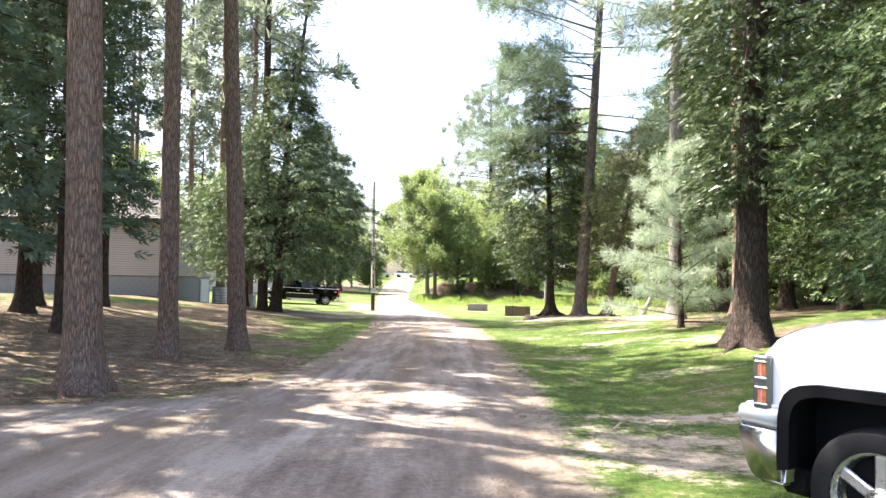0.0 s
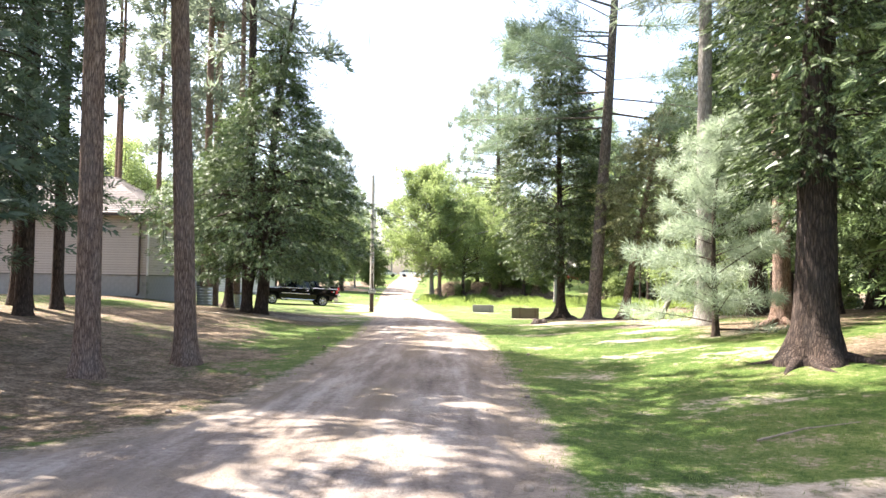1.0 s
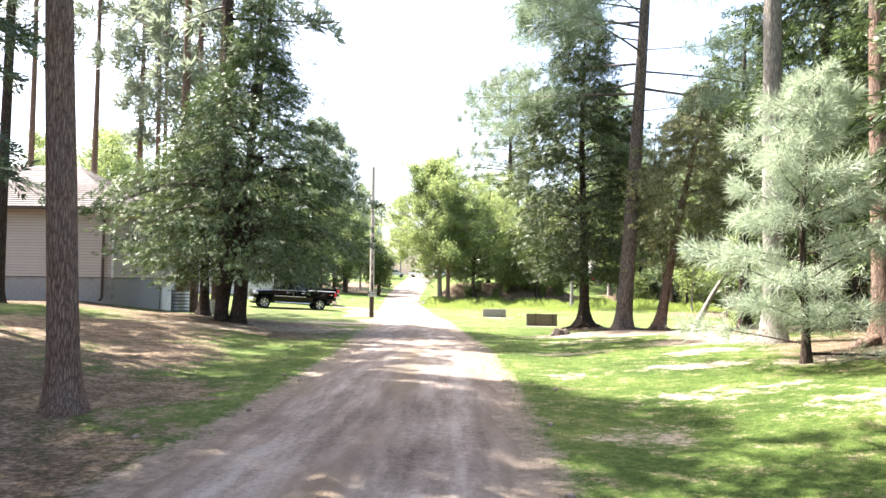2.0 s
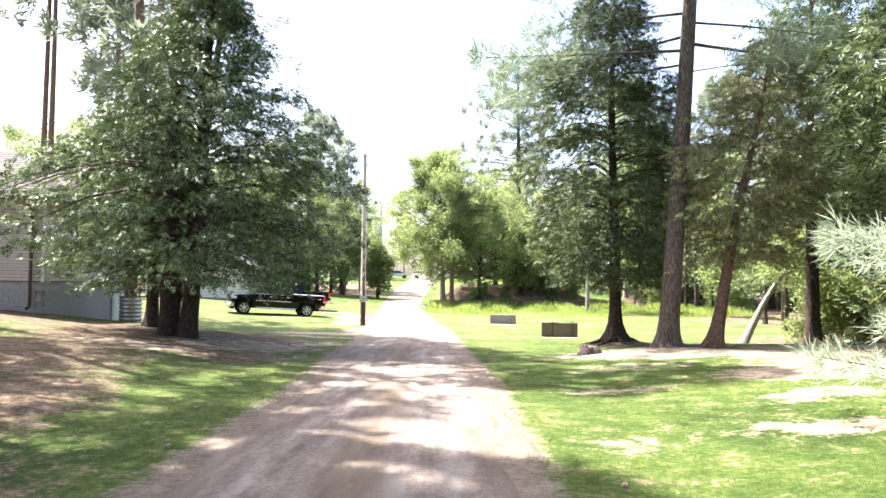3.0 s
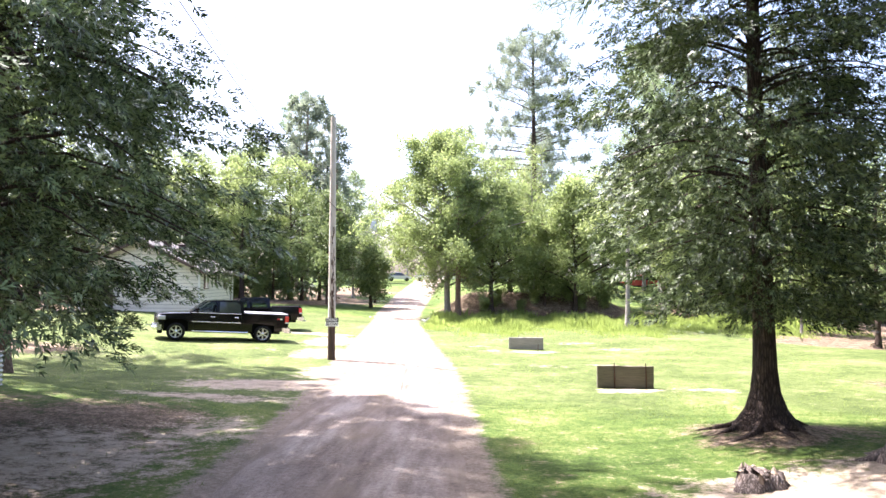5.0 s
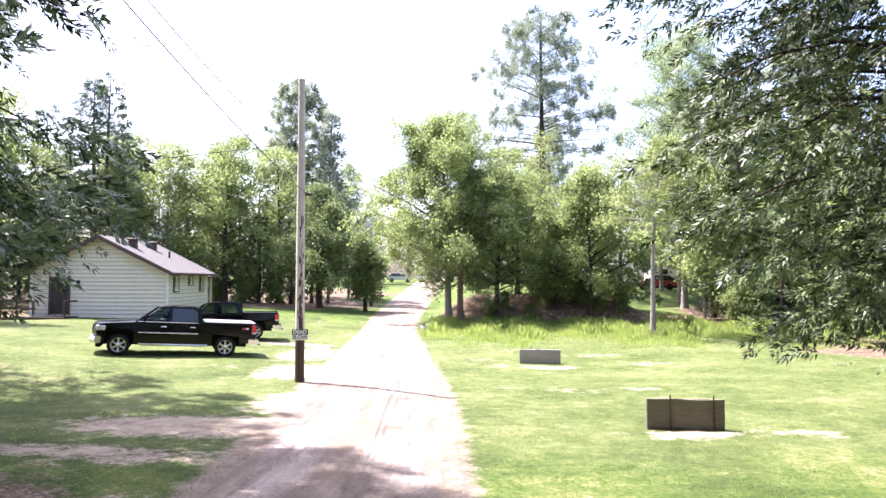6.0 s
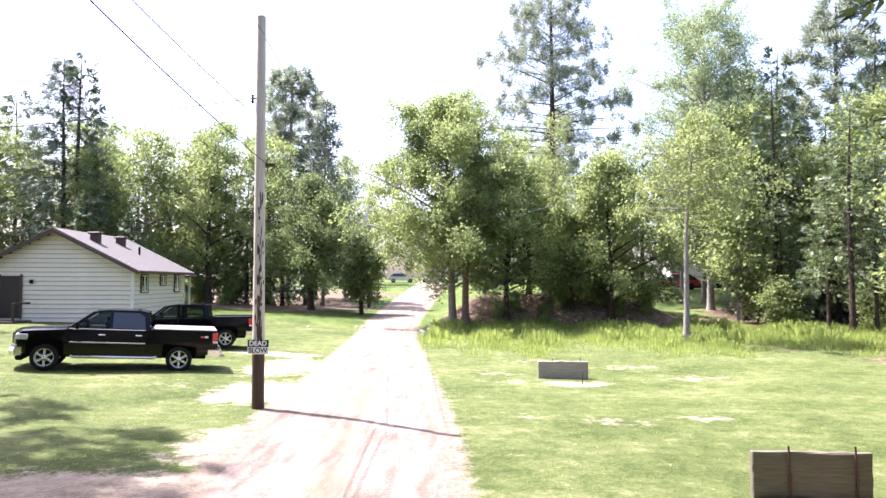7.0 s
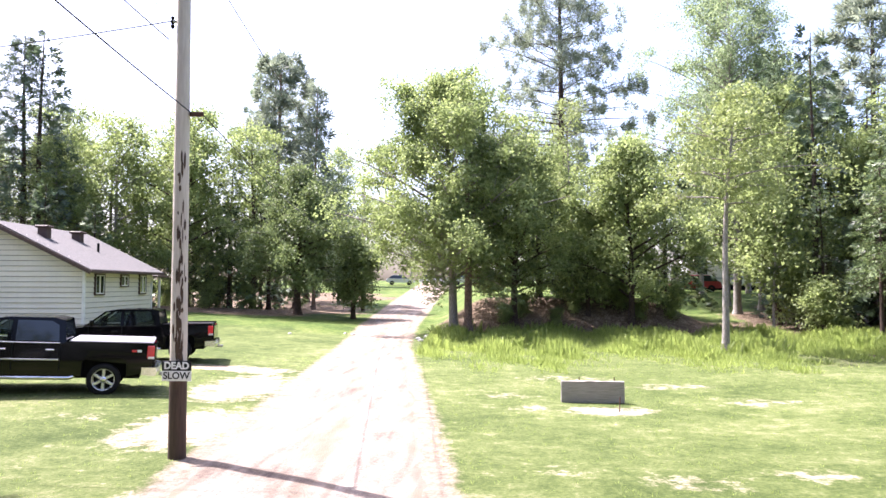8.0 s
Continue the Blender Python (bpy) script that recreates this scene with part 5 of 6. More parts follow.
def pickup(label, paint, crew=True, cover=True, flares=False, amber=False, arch_h=0.5, fx=1.95, nose=0.22, hood=0.0):
    truck = tagged(new("pickup_truck"), label, "truck")
    W, rx, wr = 0.98, -1.88, 0.4
    back = -0.95 if crew else -1.15
    low = [(-2.98, 0.62)] + [(-2.5, 0.5)] + arch(rx, 0.48, 0.52, arch_h) + arch(fx, 0.48, 0.52, arch_h) + [(fx + 0.56, 0.5), (2.84, 0.64)]
    top = [(2.92, 0.82), (2.915, 1.06), (2.88, 1.13 + hood * 0.4), (2.8, 1.18 + hood * 0.7), (2.6, 1.215 + hood * 0.9), (2.2, 1.25 + hood), (1.42, 1.3 + hood), (back, 1.28), (back - 0.02, 1.32), (-2.98, 1.3), (-3.02, 1.0)]
    outline = low + top
    bm = bmesh.new()
    secs = [(-1.0, 0.97), (-0.97, 1.0), (-0.9, 1.0), (-0.75, 1.0), (-0.45, 1.0), (0.0, 1.0), (0.45, 1.0), (0.75, 1.0), (0.9, 1.0), (0.97, 1.0), (1.0, 0.97)]
    rows = []
    for y, k in secs:
        row = []
        for x, z in outline:
            xx, zz = x, z
            if x > 2.66:
                xx -= nose * abs(y) ** 3 * min(1, (x - 2.66) / 0.12)
            if z > 1.1 and x > 1.3:
                zz += 0.035 * (1 - abs(y) ** 2) - (0.05 + hood * 0.3) * abs(y) ** 8
            bulge = 0.03 * math.sin(math.pi * min(1, max(0, (z - 0.5) / 0.8)))
            row.append(bm.verts.new((xx, W * y * k + math.copysign(bulge, y) * (abs(y) > 0.9), zz)))
        rows.append(row)
    n = len(outline)
    for a, b in zip(rows, rows[1:]):
        for i in range(n):
            bm.faces.new((a[i], a[(i + 1) % n], b[(i + 1) % n], b[i]))
    bmesh.ops.triangulate(bm, faces=[bm.faces.new(rows[0]), bm.faces.new(rows[-1][::-1])])
    body = part("body", bm, paint, truck, smooth=True)
    body.data.set_sharp_from_angle(angle=radians(32))
    part("underbody", box((-2.7, -0.66, 0.4), (2.5, 0.66, 0.95), 0.02), BLACK_PLASTIC, truck)
    for cx in (fx, rx):
        for s in (1, -1):
            b2 = bmesh.new()
            pl = arch(cx, 0.47, 0.512, arch_h - 0.004, 14)
            ra = [[b2.verts.new((x, s * y, z)) for x, z in pl] for y in (0.6, 0.992)]
            for i in range(14):
                b2.faces.new((ra[0][i], ra[0][i + 1], ra[1][i + 1], ra[1][i]))
            part("wheel_liner", b2, BLACK_PLASTIC, truck, "", True)
        part("wheel_well", box((cx - 0.53, -0.7, 0.42), (cx + 0.53, 0.7, 1.1), 0.02), BLACK_PLASTIC, truck)

    def y_at(z):
        return 0.955 - max(0, z - 1.27) / 0.62 * 0.18
    mid = 0.18 if crew else 0.12

    def cab_piece(name, outline, lo, hi, mat=paint, bevel=0.012):
        b2 = bmesh.new()
        for v in add_prism(b2, outline, lo, hi, "y"):
            v.co.y *= y_at(v.co.z)
        bmesh.ops.bevel(b2, geom=list(b2.edges), offset=bevel, segments=2, affect="EDGES")
        return part(name, b2, mat, truck)
    cab_piece("roof", [(0.7, 1.80), (0.58, 1.845), (0.3, 1.89), (back + 0.3, 1.9), (back + 0.08, 1.85), (back + 0.04, 1.8), (back + 0.3, 1.82), (0.4, 1.82)], -1, 1, paint, 0.014)
    for s in (1, -1):
        y0_, y1_ = min(s * 0.92, s), max(s * 0.92, s)
        cab_piece("front_pillar", [(1.42, 1.26), (1.31, 1.26), (0.6, 1.83), (0.7, 1.83)], y0_, y1_)
        cab_piece("door_pillar", [(mid + 0.05, 1.26), (mid - 0.07, 1.26), (mid - 0.07, 1.84), (mid + 0.05, 1.84)], y0_, y1_)
        cab_piece("rear_pillar", [(back + 0.14, 1.26), (back - 0.05, 1.26), (back + 0.04, 1.85), (back + 0.36, 1.85)], y0_, y1_)
        cab_piece("window_frame", [(0.62, 1.79), (0.4, 1.84), (back + 0.3, 1.84), (back + 0.3, 1.81), (0.38, 1.81), (0.56, 1.77)], y0_, y1_, paint, 0.004)
        part("belt_trim", box((back + 0.1, min(s * 0.95, s * 0.985), 1.272), (1.32, max(s * 0.95, s * 0.985), 1.3), 0.006), CHROME if crew else BLACK_PLASTIC, truck)
    part("dashboard", box((1.0, -0.86, 1.26), (1.4, 0.86, 1.36), 0.03), BLACK_PLASTIC, truck)
    for x, y in ([(0.3, 0.42), (0.3, -0.42), (-0.62, 0.42), (-0.62, -0.42)] if crew else [(0.0, 0.42), (0.0, -0.42)]):
        part("seat", box((x - 0.1, y - 0.25, 1.25), (x + 0.06, y + 0.25, 1.5), 0.04), BLACK_PLASTIC, truck)
        part("headrest", box((x - 0.09, y - 0.13, 1.5), (x + 0.02, y + 0.13, 1.66), 0.03), BLACK_PLASTIC, truck)
    wheel_rim = Pile()
    wheel_rim.tube([(0.86 + 0.08 * math.sin(a), 0.42 + 0.19 * math.cos(a), 1.4 + 0.17 * math.sin(a)) for a in (i * 0.3927 for i in range(17))], [0.016] * 17, 5)
    wheel_rim.make("steering_wheel", BLACK_PLASTIC, truck)

    def side_pane(pts, name="window", mat=CAR_GLASS, proud=0.002):
        for s in (1, -1):
            b2 = bmesh.new()
            a = [b2.verts.new((x, s * (y_at(z) - 0.01), z)) for x, z in pts]
            b = [b2.verts.new((x, s * (y_at(z) + proud), z)) for x, z in pts]
            b2.faces.new(a)
            b2.faces.new(b[::-1])
            for i in range(len(pts)):
                b2.faces.new((a[i], b[i], b[(i + 1) % len(pts)], a[(i + 1) % len(pts)]))
            part(name, b2, mat, truck)
    side_pane([(1.16, 1.33), (0.62, 1.74), (0.42, 1.81), (mid + 0.04, 1.82), (mid + 0.04, 1.33)])
    side_pane([(mid - 0.06, 1.33), (mid - 0.06, 1.82), (back + 0.33, 1.82), (back + 0.16, 1.72), (back + 0.12, 1.33)], mat=GLASS if crew else CAR_GLASS)
    for pts, nm in (([(1.345, 1.33), (0.7, 1.81)], "windscreen"), ([(back - 0.035, 1.36), (back + 0.055, 1.78)], "rear_window")):
        (xa, za), (xb, zb) = pts
        out = 0.02 if nm == "windscreen" else -0.02
        b2 = bmesh.new()
        q = []
        for d in (-0.012, 0.0):
            e = d * (1 if out > 0 else -1)
            q.append([b2.verts.new((x + e, y, z + abs(d) * (0.6 if d > 0 else 0))) for x, y, z in ((xa, -0.84, za), (xa, 0.84, za), (xb, 0.7, zb), (xb, -0.7, zb))])
        b2.faces.new(q[0])
        b2.faces.new(q[1][::-1])
        for i in range(4):
            b2.faces.new((q[0][i], q[1][i], q[1][(i + 1) % 4], q[0][(i + 1) % 4]))
        part(nm, b2, CAR_GLASS if nm == "windscreen" else GLASS, truck)
    # doors: dark shut lines, chrome handles and a moulding
    lines = [1.22, mid - 0.01, back + 0.08] if crew else [1.22, mid - 0.01]
    for s in (1, -1):
        yy = s * (W + 0.024)
        for x in lines:
            part("shut_line", box((x - 0.008, min(yy, yy - s * 0.03), 0.62), (x + 0.008, max(yy, yy - s * 0.03), 1.27), 0.0), BLACK_PLASTIC, truck)
        for x in ([mid + 0.12, back + 0.2] if crew else [mid + 0.12]):
            part("door_handle", box((x, min(yy, yy + s * 0.03), 1.1), (x + 0.2, max(yy, yy + s * 0.03), 1.14), 0.01), CHROME if crew else BLACK_PLASTIC, truck)
        part("moulding", box((back + 0.1, min(yy - s * 0.01, yy + s * 0.014), 0.86), (1.3, max(yy - s * 0.01, yy + s * 0.014), 0.9), 0.005), CHROME if crew else BLACK_PLASTIC, truck)
        bar = Pile()
        bar.tube([(-1.2, s * 0.9, 0.47), (-1.1, s * 1.0, 0.44), (1.15, s * 1.0, 0.44), (1.25, s * 0.9, 0.47)], [0.045] * 4, 8)
        bar.make("step_bar", CHROME, truck, smooth=True)
        part("mirror", box((1.02, min(s * 0.98, s * 1.22), 1.3), (1.14, max(s * 0.98, s * 1.22), 1.52), 0.03), BLACK_PLASTIC if amber else paint, truck)
        if cover:
            badge = part("badge", box((-2.62, min(yy, yy + s * 0.012), 1.1), (-2.5, max(yy, yy + s * 0.012), 1.16), 0.003), RED_LAMP, truck, "small red and white badge")
            part("badge_bar", box((-2.73, min(yy, yy + s * 0.012), 1.1), (-2.63, max(yy, yy + s * 0.012), 1.16), 0.003), SIGN_WHITE, badge)
        # tail lamps, head lamps
        tl = part("tail_light", box((-3.03, min(s * 0.82, s * 1.012), 0.95), (-2.86, max(s * 0.82, s * 1.012), 1.27), 0.015), RED_LAMP, truck, "tall red tail light")
        part("reverse_lens", box((-3.035, min(s * 0.83, s * 1.016), 0.93), (-2.88, max(s * 0.83, s * 1.016), 1.0), 0.01), CLEAR_LAMP, tl)
        if amber:
            hl = part("headlight", box((2.725, min(s * 0.55, s * 1.008), 0.8), (2.84, max(s * 0.55, s * 1.008), 1.14), 0.015), HEADLAMP, truck, "stacked headlight with amber markers")
            for z in (0.85, 1.01):
                part("marker_lens", box((2.742, min(s * 0.9, s * 1.012), z), (2.8, max(s * 0.9, s * 1.012), z + 0.08), 0.004), AMBER_LAMP, hl)
                part("lens_rib", box((2.768, min(s * 0.9, s * 1.016), z), (2.774, max(s * 0.9, s * 1.016), z + 0.08), 0.001), CLEAR_LAMP, hl)
                for q in (z - 0.016, z + 0.084):
                    part("chrome_bar", box((2.735, min(s * 0.56, s * 1.018), q), (2.815, max(s * 0.56, s * 1.018), q + 0.012), 0.003), CHROME, hl)
        else:
            part("headlight", box((2.4, min(s * 0.58, s * 0.985), 0.9), (2.74, max(s * 0.58, s * 0.985), 1.12), 0.04), CLEAR_LAMP, truck)
        if flares:
            for cx in (fx, rx):
                b2 = bmesh.new()
                inner, outer = arch(cx, 0.48, 0.49, arch_h - 0.03, 14), arch(cx, 0.46, 0.565, arch_h + 0.055, 14)
                y0_, y1_ = s * (W - 0.05), s * (W + 0.045)
                ra = [[b2.verts.new((x, y, z)) for x, z in pl] for pl, y in ((inner, y0_), (inner, y1_), (outer, y1_), (outer, y0_))]
                for a, b in ((0, 1), (1, 2), (2, 3)):
                    for i in range(14):
                        b2.faces.new((ra[a][i], ra[a][i + 1], ra[b][i + 1], ra[b][i]))
                part("fender_flare", b2, BLACK_PLASTIC, truck, "black plastic fender flare")
    # bumpers, grille, tailgate
    def bumper(x0_, x1_, z0_, z1_, bow):
        b2 = bmesh.new()
        secs2 = []
        for y in (-1.0, -0.92, -0.6, 0, 0.6, 0.92, 1.0):
            d = bow * abs(y) ** 3
            secs2.append([b2.verts.new(p) for p in ((x0_ - d, y * 1.0, z0_ + 0.03), (x1_ - d, y * 1.0, z0_), (x1_ - d + 0.04 * (1 if bow > 0 else -1), y * 1.0, (z0_ + z1_) / 2), (x1_ - d, y * 1.0, z1_), (x0_ - d, y * 1.0, z1_))])
        for a, b in zip(secs2, secs2[1:]):
            for i in range(5):
                b2.faces.new((a[i], a[(i + 1) % 5], b[(i + 1) % 5], b[i]))
        b2.faces.new(secs2[0])
        b2.faces.new(secs2[-1][::-1])
        return b2
    if amber:
        b2 = bmesh.new()
        add_prism(b2, [(2.63, 0.71), (2.96, 0.71), (2.95, 0.6), (2.89, 0.42), (2.82, 0.36), (2.63, 0.36)], -1.0, 1.0, "y")
        bmesh.ops.bevel(b2, geom=list(b2.edges), offset=0.025, segments=3, affect="EDGES")
        part("front_bumper", b2, CHROME, truck, "chrome front bumper", True)
        b2 = bmesh.new()
        add_prism(b2, [(2.63, 0.714), (2.96, 0.714), (2.97, 0.77), (2.92, 0.84), (2.63, 0.84)], -1.004, 1.004, "y")
        bmesh.ops.bevel(b2, geom=list(b2.edges), offset=0.025, segments=3, affect="EDGES")
        part("bumper_cap", b2, paint, truck, "", True)
    else:
        part("front_bumper", bumper(2.82, 3.0, 0.44, 0.7, nose + 0.04), CHROME, truck, "chrome front bumper")
    part("valance", box((2.52, -0.9, 0.3), (2.74, 0.9, 0.46), 0.04), BLACK_PLASTIC, truck)
    part("rear_bumper", bumper(-2.85, -3.18, 0.5, 0.72, -0.1), CHROME, truck, "chrome rear bumper")
    part("hitch", box((-3.32, -0.06, 0.42), (-3.0, 0.06, 0.5), 0.01), STEEL, truck)
    g = part("grille", box((2.66, -0.56, 0.78), (2.9, 0.56, 1.12), 0.03), BLACK_PLASTIC, truck)
    for z in (0.86, 0.95, 1.04):
        part("grille_bar", box((2.88, -0.54, z - 0.015), (2.915, 0.54, z + 0.015), 0.006), CHROME, g)
    tg = part("tailgate", box((-3.06, -0.8, 0.76), (-3.0, 0.8, 1.27), 0.02), paint, truck)
    part("handle", box((-3.08, -0.14, 1.08), (-3.055, 0.14, 1.16), 0.008), CHROME, tg)
    if cover:
        cv = part("bed_cover", box((-3.0, -0.93, 1.31), (back - 0.1, 0.93, 1.37), 0.025), VINYL, truck, "grey soft bed cover")
        for s in (1, -1):
            part("rail", box((-3.0, min(s * 0.9, s * 0.98), 1.3), (back - 0.1, max(s * 0.9, s * 0.98), 1.335), 0.01), BLACK_PLASTIC, cv)
    else:
        part("bed_liner", box((-2.93, -0.86, 1.2), (back - 0.1, 0.86, 1.325), 0.01), BLACK_PLASTIC, truck, "black open bed liner")
        for s in (1, -1):
            part("bed_rail", box((-3.0, min(s * 0.87, s * 0.985), 1.3), (back - 0.1, max(s * 0.87, s * 0.985), 1.37), 0.02), paint, truck)
    # wheels
    for x in (fx, rx):
        for s in (1, -1):
            V, q = lathe([(0.27, -0.12), (0.36, -0.135), (0.395, -0.1), (0.4, 0), (0.395, 0.1), (0.36, 0.135), (0.27, 0.12)], 32)
            wheel = mesh_object("wheel", *lathe([(0.275, 0.11), (0.262, 0.115), (0.245, 0.06), (0.24, -0.1)], 28), ALLOY, truck, smooth=True)
            wheel.location = (x, s * 0.86, wr)
            wheel.rotation_euler = (0, 0, 0 if s > 0 else math.pi)
            mesh_object("tyre", V, q, RUBBER, wheel, smooth=True)
            rim = bmesh.new()
            for i in range(6):
                m = Matrix.Rotation(i * math.pi / 3, 4, "Y")
                add_box(rim, (-0.035, 0.055, 0.04), (0.035, 0.095, 0.255), 0.012, m)
            part("spokes", rim, ALLOY, wheel)
            hub = mesh_object("hub_cap", *lathe([(0.085, 0.06), (0.08, 0.105), (0.03, 0.118), (0.001, 0.12)], 16), CHROME, wheel, smooth=True)
            mesh_object("brake_disc", *lathe([(0.23, 0.02), (0.001, 0.02)], 20), BLACK_PLASTIC, wheel)
    return truck


def park(truck, x, y, turn, z=None, pitch=0.0, scale=1.0):
    truck.matrix_basis = Matrix.Translation((x, y, gz(x, y) if z is None else z)) @ Matrix.Rotation(radians(turn), 4, "Z") @ Matrix.Rotation(radians(pitch), 4, "Y") @ Matrix.Scale(scale, 4)


park(pickup("shiny black crew-cab pickup with grey bed cover on the grass", BLACK_PAINT), -11.5, 57.35, 203, 0.29, -2.8)
park(pickup("older black pickup with an open bed behind the other", BLACK_PAINT, crew=False, cover=False), -12.1, 64.0, 196, scale=0.93)
park(pickup("white pickup with black flares and chrome bumper on the verge", WHITE_PAINT, flares=True, amber=True, arch_h=0.49, fx=2.1, nose=0.08, hood=0.12), 4.17, 1.5, 122, 0.68)

# ---- poles, wires and the sign ----


def utility_pole(x, y, h, r, label, dark_to=1.2, lean=(-0.05, 0)):
    pole = tagged(new("utility_pole"), label, "pole")
    zs = np.linspace(-0.5, h, 26)
    P = np.stack([lean[0] * zs / h, lean[1] * zs / h, zs], -1)
    rad = r * (1 - 0.3 * np.clip(zs / h, 0, 1))
    sides = 14
    R = rad[:, None] * (1 + 0.012 * rng.normal(0, 1, (26, sides)))
    up = Pile()
    k = int(np.searchsorted(zs, dark_to))
    up.put(*tube_arrays(P[k:], R[k:], sides))
    up.make("shaft", POLE_WOOD, pole, smooth=True)
    dn = Pile()
    dn.put(*tube_arrays(P[:k + 1], R[:k + 1] * 1.004, sides))
    dn.make("butt", CREOSOTE, pole, "dark creosoted foot", True)
    part("pole_top", box((lean[0] - 0.09, -0.09, h - 0.02), (lean[0] + 0.09, 0.09, h + 0.02), 0.03), POLE_WOOD, pole)
    # dark weathered streaks: slivers of peeled, stained wood on the face
    for i in range(110):
        z = dark_to + rng.uniform(0, 5.0) * (0.2 + 0.8 * rng.uniform())
        a = rng.normal(-1.0, 0.3) + 0.25 * math.sin(z * 2.2)
        L, w = rng.uniform(0.06, 0.34), rng.uniform(0.006, 0.024)
        rr = float(np.interp(z, zs, rad))
        c = Vector((lean[0] * z / h + math.cos(a) * rr, math.sin(a) * rr, z))
        b = bmesh.new()
        m = Matrix.Translation(c) @ Matrix.Rotation(a, 4, "Z")
        bmesh.ops.create_icosphere(b, subdivisions=1, radius=1, matrix=m @ Matrix.Diagonal((0.008, w, L / 2, 1)))
        part("stain", b, CREOSOTE, pole)
    stand(pole, x, y)
    return pole


pole = utility_pole(-5.02, 51.53, 9.45, 0.15, "weathered wooden utility pole with a dark foot")
part("bracket", box((0.1, -0.03, 5.78), (0.34, 0.03, 5.86), 0.01), RUST, pole)
for z, x in ((7.42, -0.24),):
    arm = part("insulator_arm", box((x, -0.03, z), (-0.05, 0.03, z + 0.05), 0.008), STEEL, pole)
    ins = mesh_object("insulator", lathe([(0.015, -0.12), (0.04, -0.08), (0.02, -0.04), (0.04, 0.0), (0.02, 0.04), (0.035, 0.08), (0.01, 0.1)], 12)[0][:, [0, 2, 1]] + np.array([x, 0, z + 0.02]), lathe([(0.02, -0.12), (0.06, -0.08), (0.03, -0.04), (0.06, 0.0), (0.03, 0.04), (0.05, 0.08), (0.01, 0.1)], 12)[1], BLACK_PLASTIC, arm, smooth=True)
pole_2 = utility_pole(-9.6, 97.65, 10.8, 0.15, "distant wooden utility pole with a grey transformer", 2.4, (0, 0))
mesh_object("transformer", lathe([(0.001, -0.5), (0.26, -0.5), (0.28, -0.45), (0.28, 0.42), (0.24, 0.5), (0.001, 0.52)], 18)[0][:, [0, 2, 1]] + np.array([-0.2, -0.38, 7.9]), lathe([(0, 0)] * 6, 18)[1], mat_plain("transformer_grey", (0.6, 0.61, 0.6), 0.5), pole_2, "grey transformer can", True)

gy = 51.53 - 0.17
sg = gz(-5.02, 51.53)
sign = tagged(new("sign"), "small black and white sign on the wooden pole", "sign")
sign.location = (-4.98, gy, sg)
part("upper_panel", box((-0.25, -0.012, 1.47), (0.25, 0.0, 1.635), 0.004), SIGN_BLACK, sign)
part("lower_panel", box((-0.25, -0.012, 1.3), (0.25, 0.0, 1.468), 0.004), SIGN_WHITE, sign)


def letters(text, size, x, y, z, material, parent, bold=0.0):
    """Raised lettering facing -y, as a mesh."""
    cu = bpy.data.curves.new("lettering", "FONT")
    cu.body, cu.size, cu.extrude, cu.align_x, cu.align_y, cu.offset = text, size, 0.002, "CENTER", "CENTER", bold
    tmp = bpy.data.objects.new("lettering", cu)
    scene.collection.objects.link(tmp)
    dg = bpy.context.evaluated_depsgraph_get()
    me = bpy.data.meshes.new_from_object(tmp.evaluated_get(dg))
    bpy.data.objects.remove(tmp)
    me.materials.clear()
    me.materials.append(material)
    ob = new("lettering", me)
    ob.parent = parent
    ob.matrix_basis = Matrix.Translation((x, y, z)) @ Matrix.Rotation(math.pi / 2, 4, "X")
    return ob


letters("DEAD", 0.16, 0, -0.0165, 1.55, SIGN_WHITE, sign, 0.006)
letters("SLOW", 0.16, 0, -0.0165, 1.385, SIGN_BLACK, sign, 0.003)


def wire(p, q, sag, r=0.008, n=28, label="thin dark overhead wire between poles"):
    s = np.linspace(0, 1, n)
    P = np.asarray(p)[None] * (1 - s)[:, None] + np.asarray(q)[None] * s[:, None]
    P[:, 2] -= 4 * sag * s * (1 - s)
    pl = Pile()
    pl.tube(P, np.full(n, r), 5)
    tagged(pl.make("wire", WIRE), label, "wire", "overhead wires")


pz = gz(-5.02, 51.53)
p2 = gz(-9.6, 97.65)
wire((2.0, -20, 9.6), (-4.95, 51.53, pz + 8.95), 0.9, 0.006)
wire((2.5, -20, 9.4), (-5.3, 51.53, pz + 7.5), 0.7, 0.006)
wire((-4.95, 51.53, pz + 8.9), (-9.6, 97.65, p2 + 10.6), 0.9, 0.012)
wire((-4.7, 51.53, pz + 5.82), (-9.6, 97.65, p2 + 6.6), 1.2, 0.011)
wire((-4.9, 51.5, pz + 5.85), (-4.4, 33.8, pz + 7.9), 0.25, 0.012)
wire((-5.3, 51.5, pz + 7.12), (-4.7, 33.8, pz + 8.6), 0.35, 0.011)
wire((-5.3, 51.53, pz + 7.45), (-25, 52.6, pz + 7.0), 0.5, 0.011)

# ---- pits with timber backboards ----


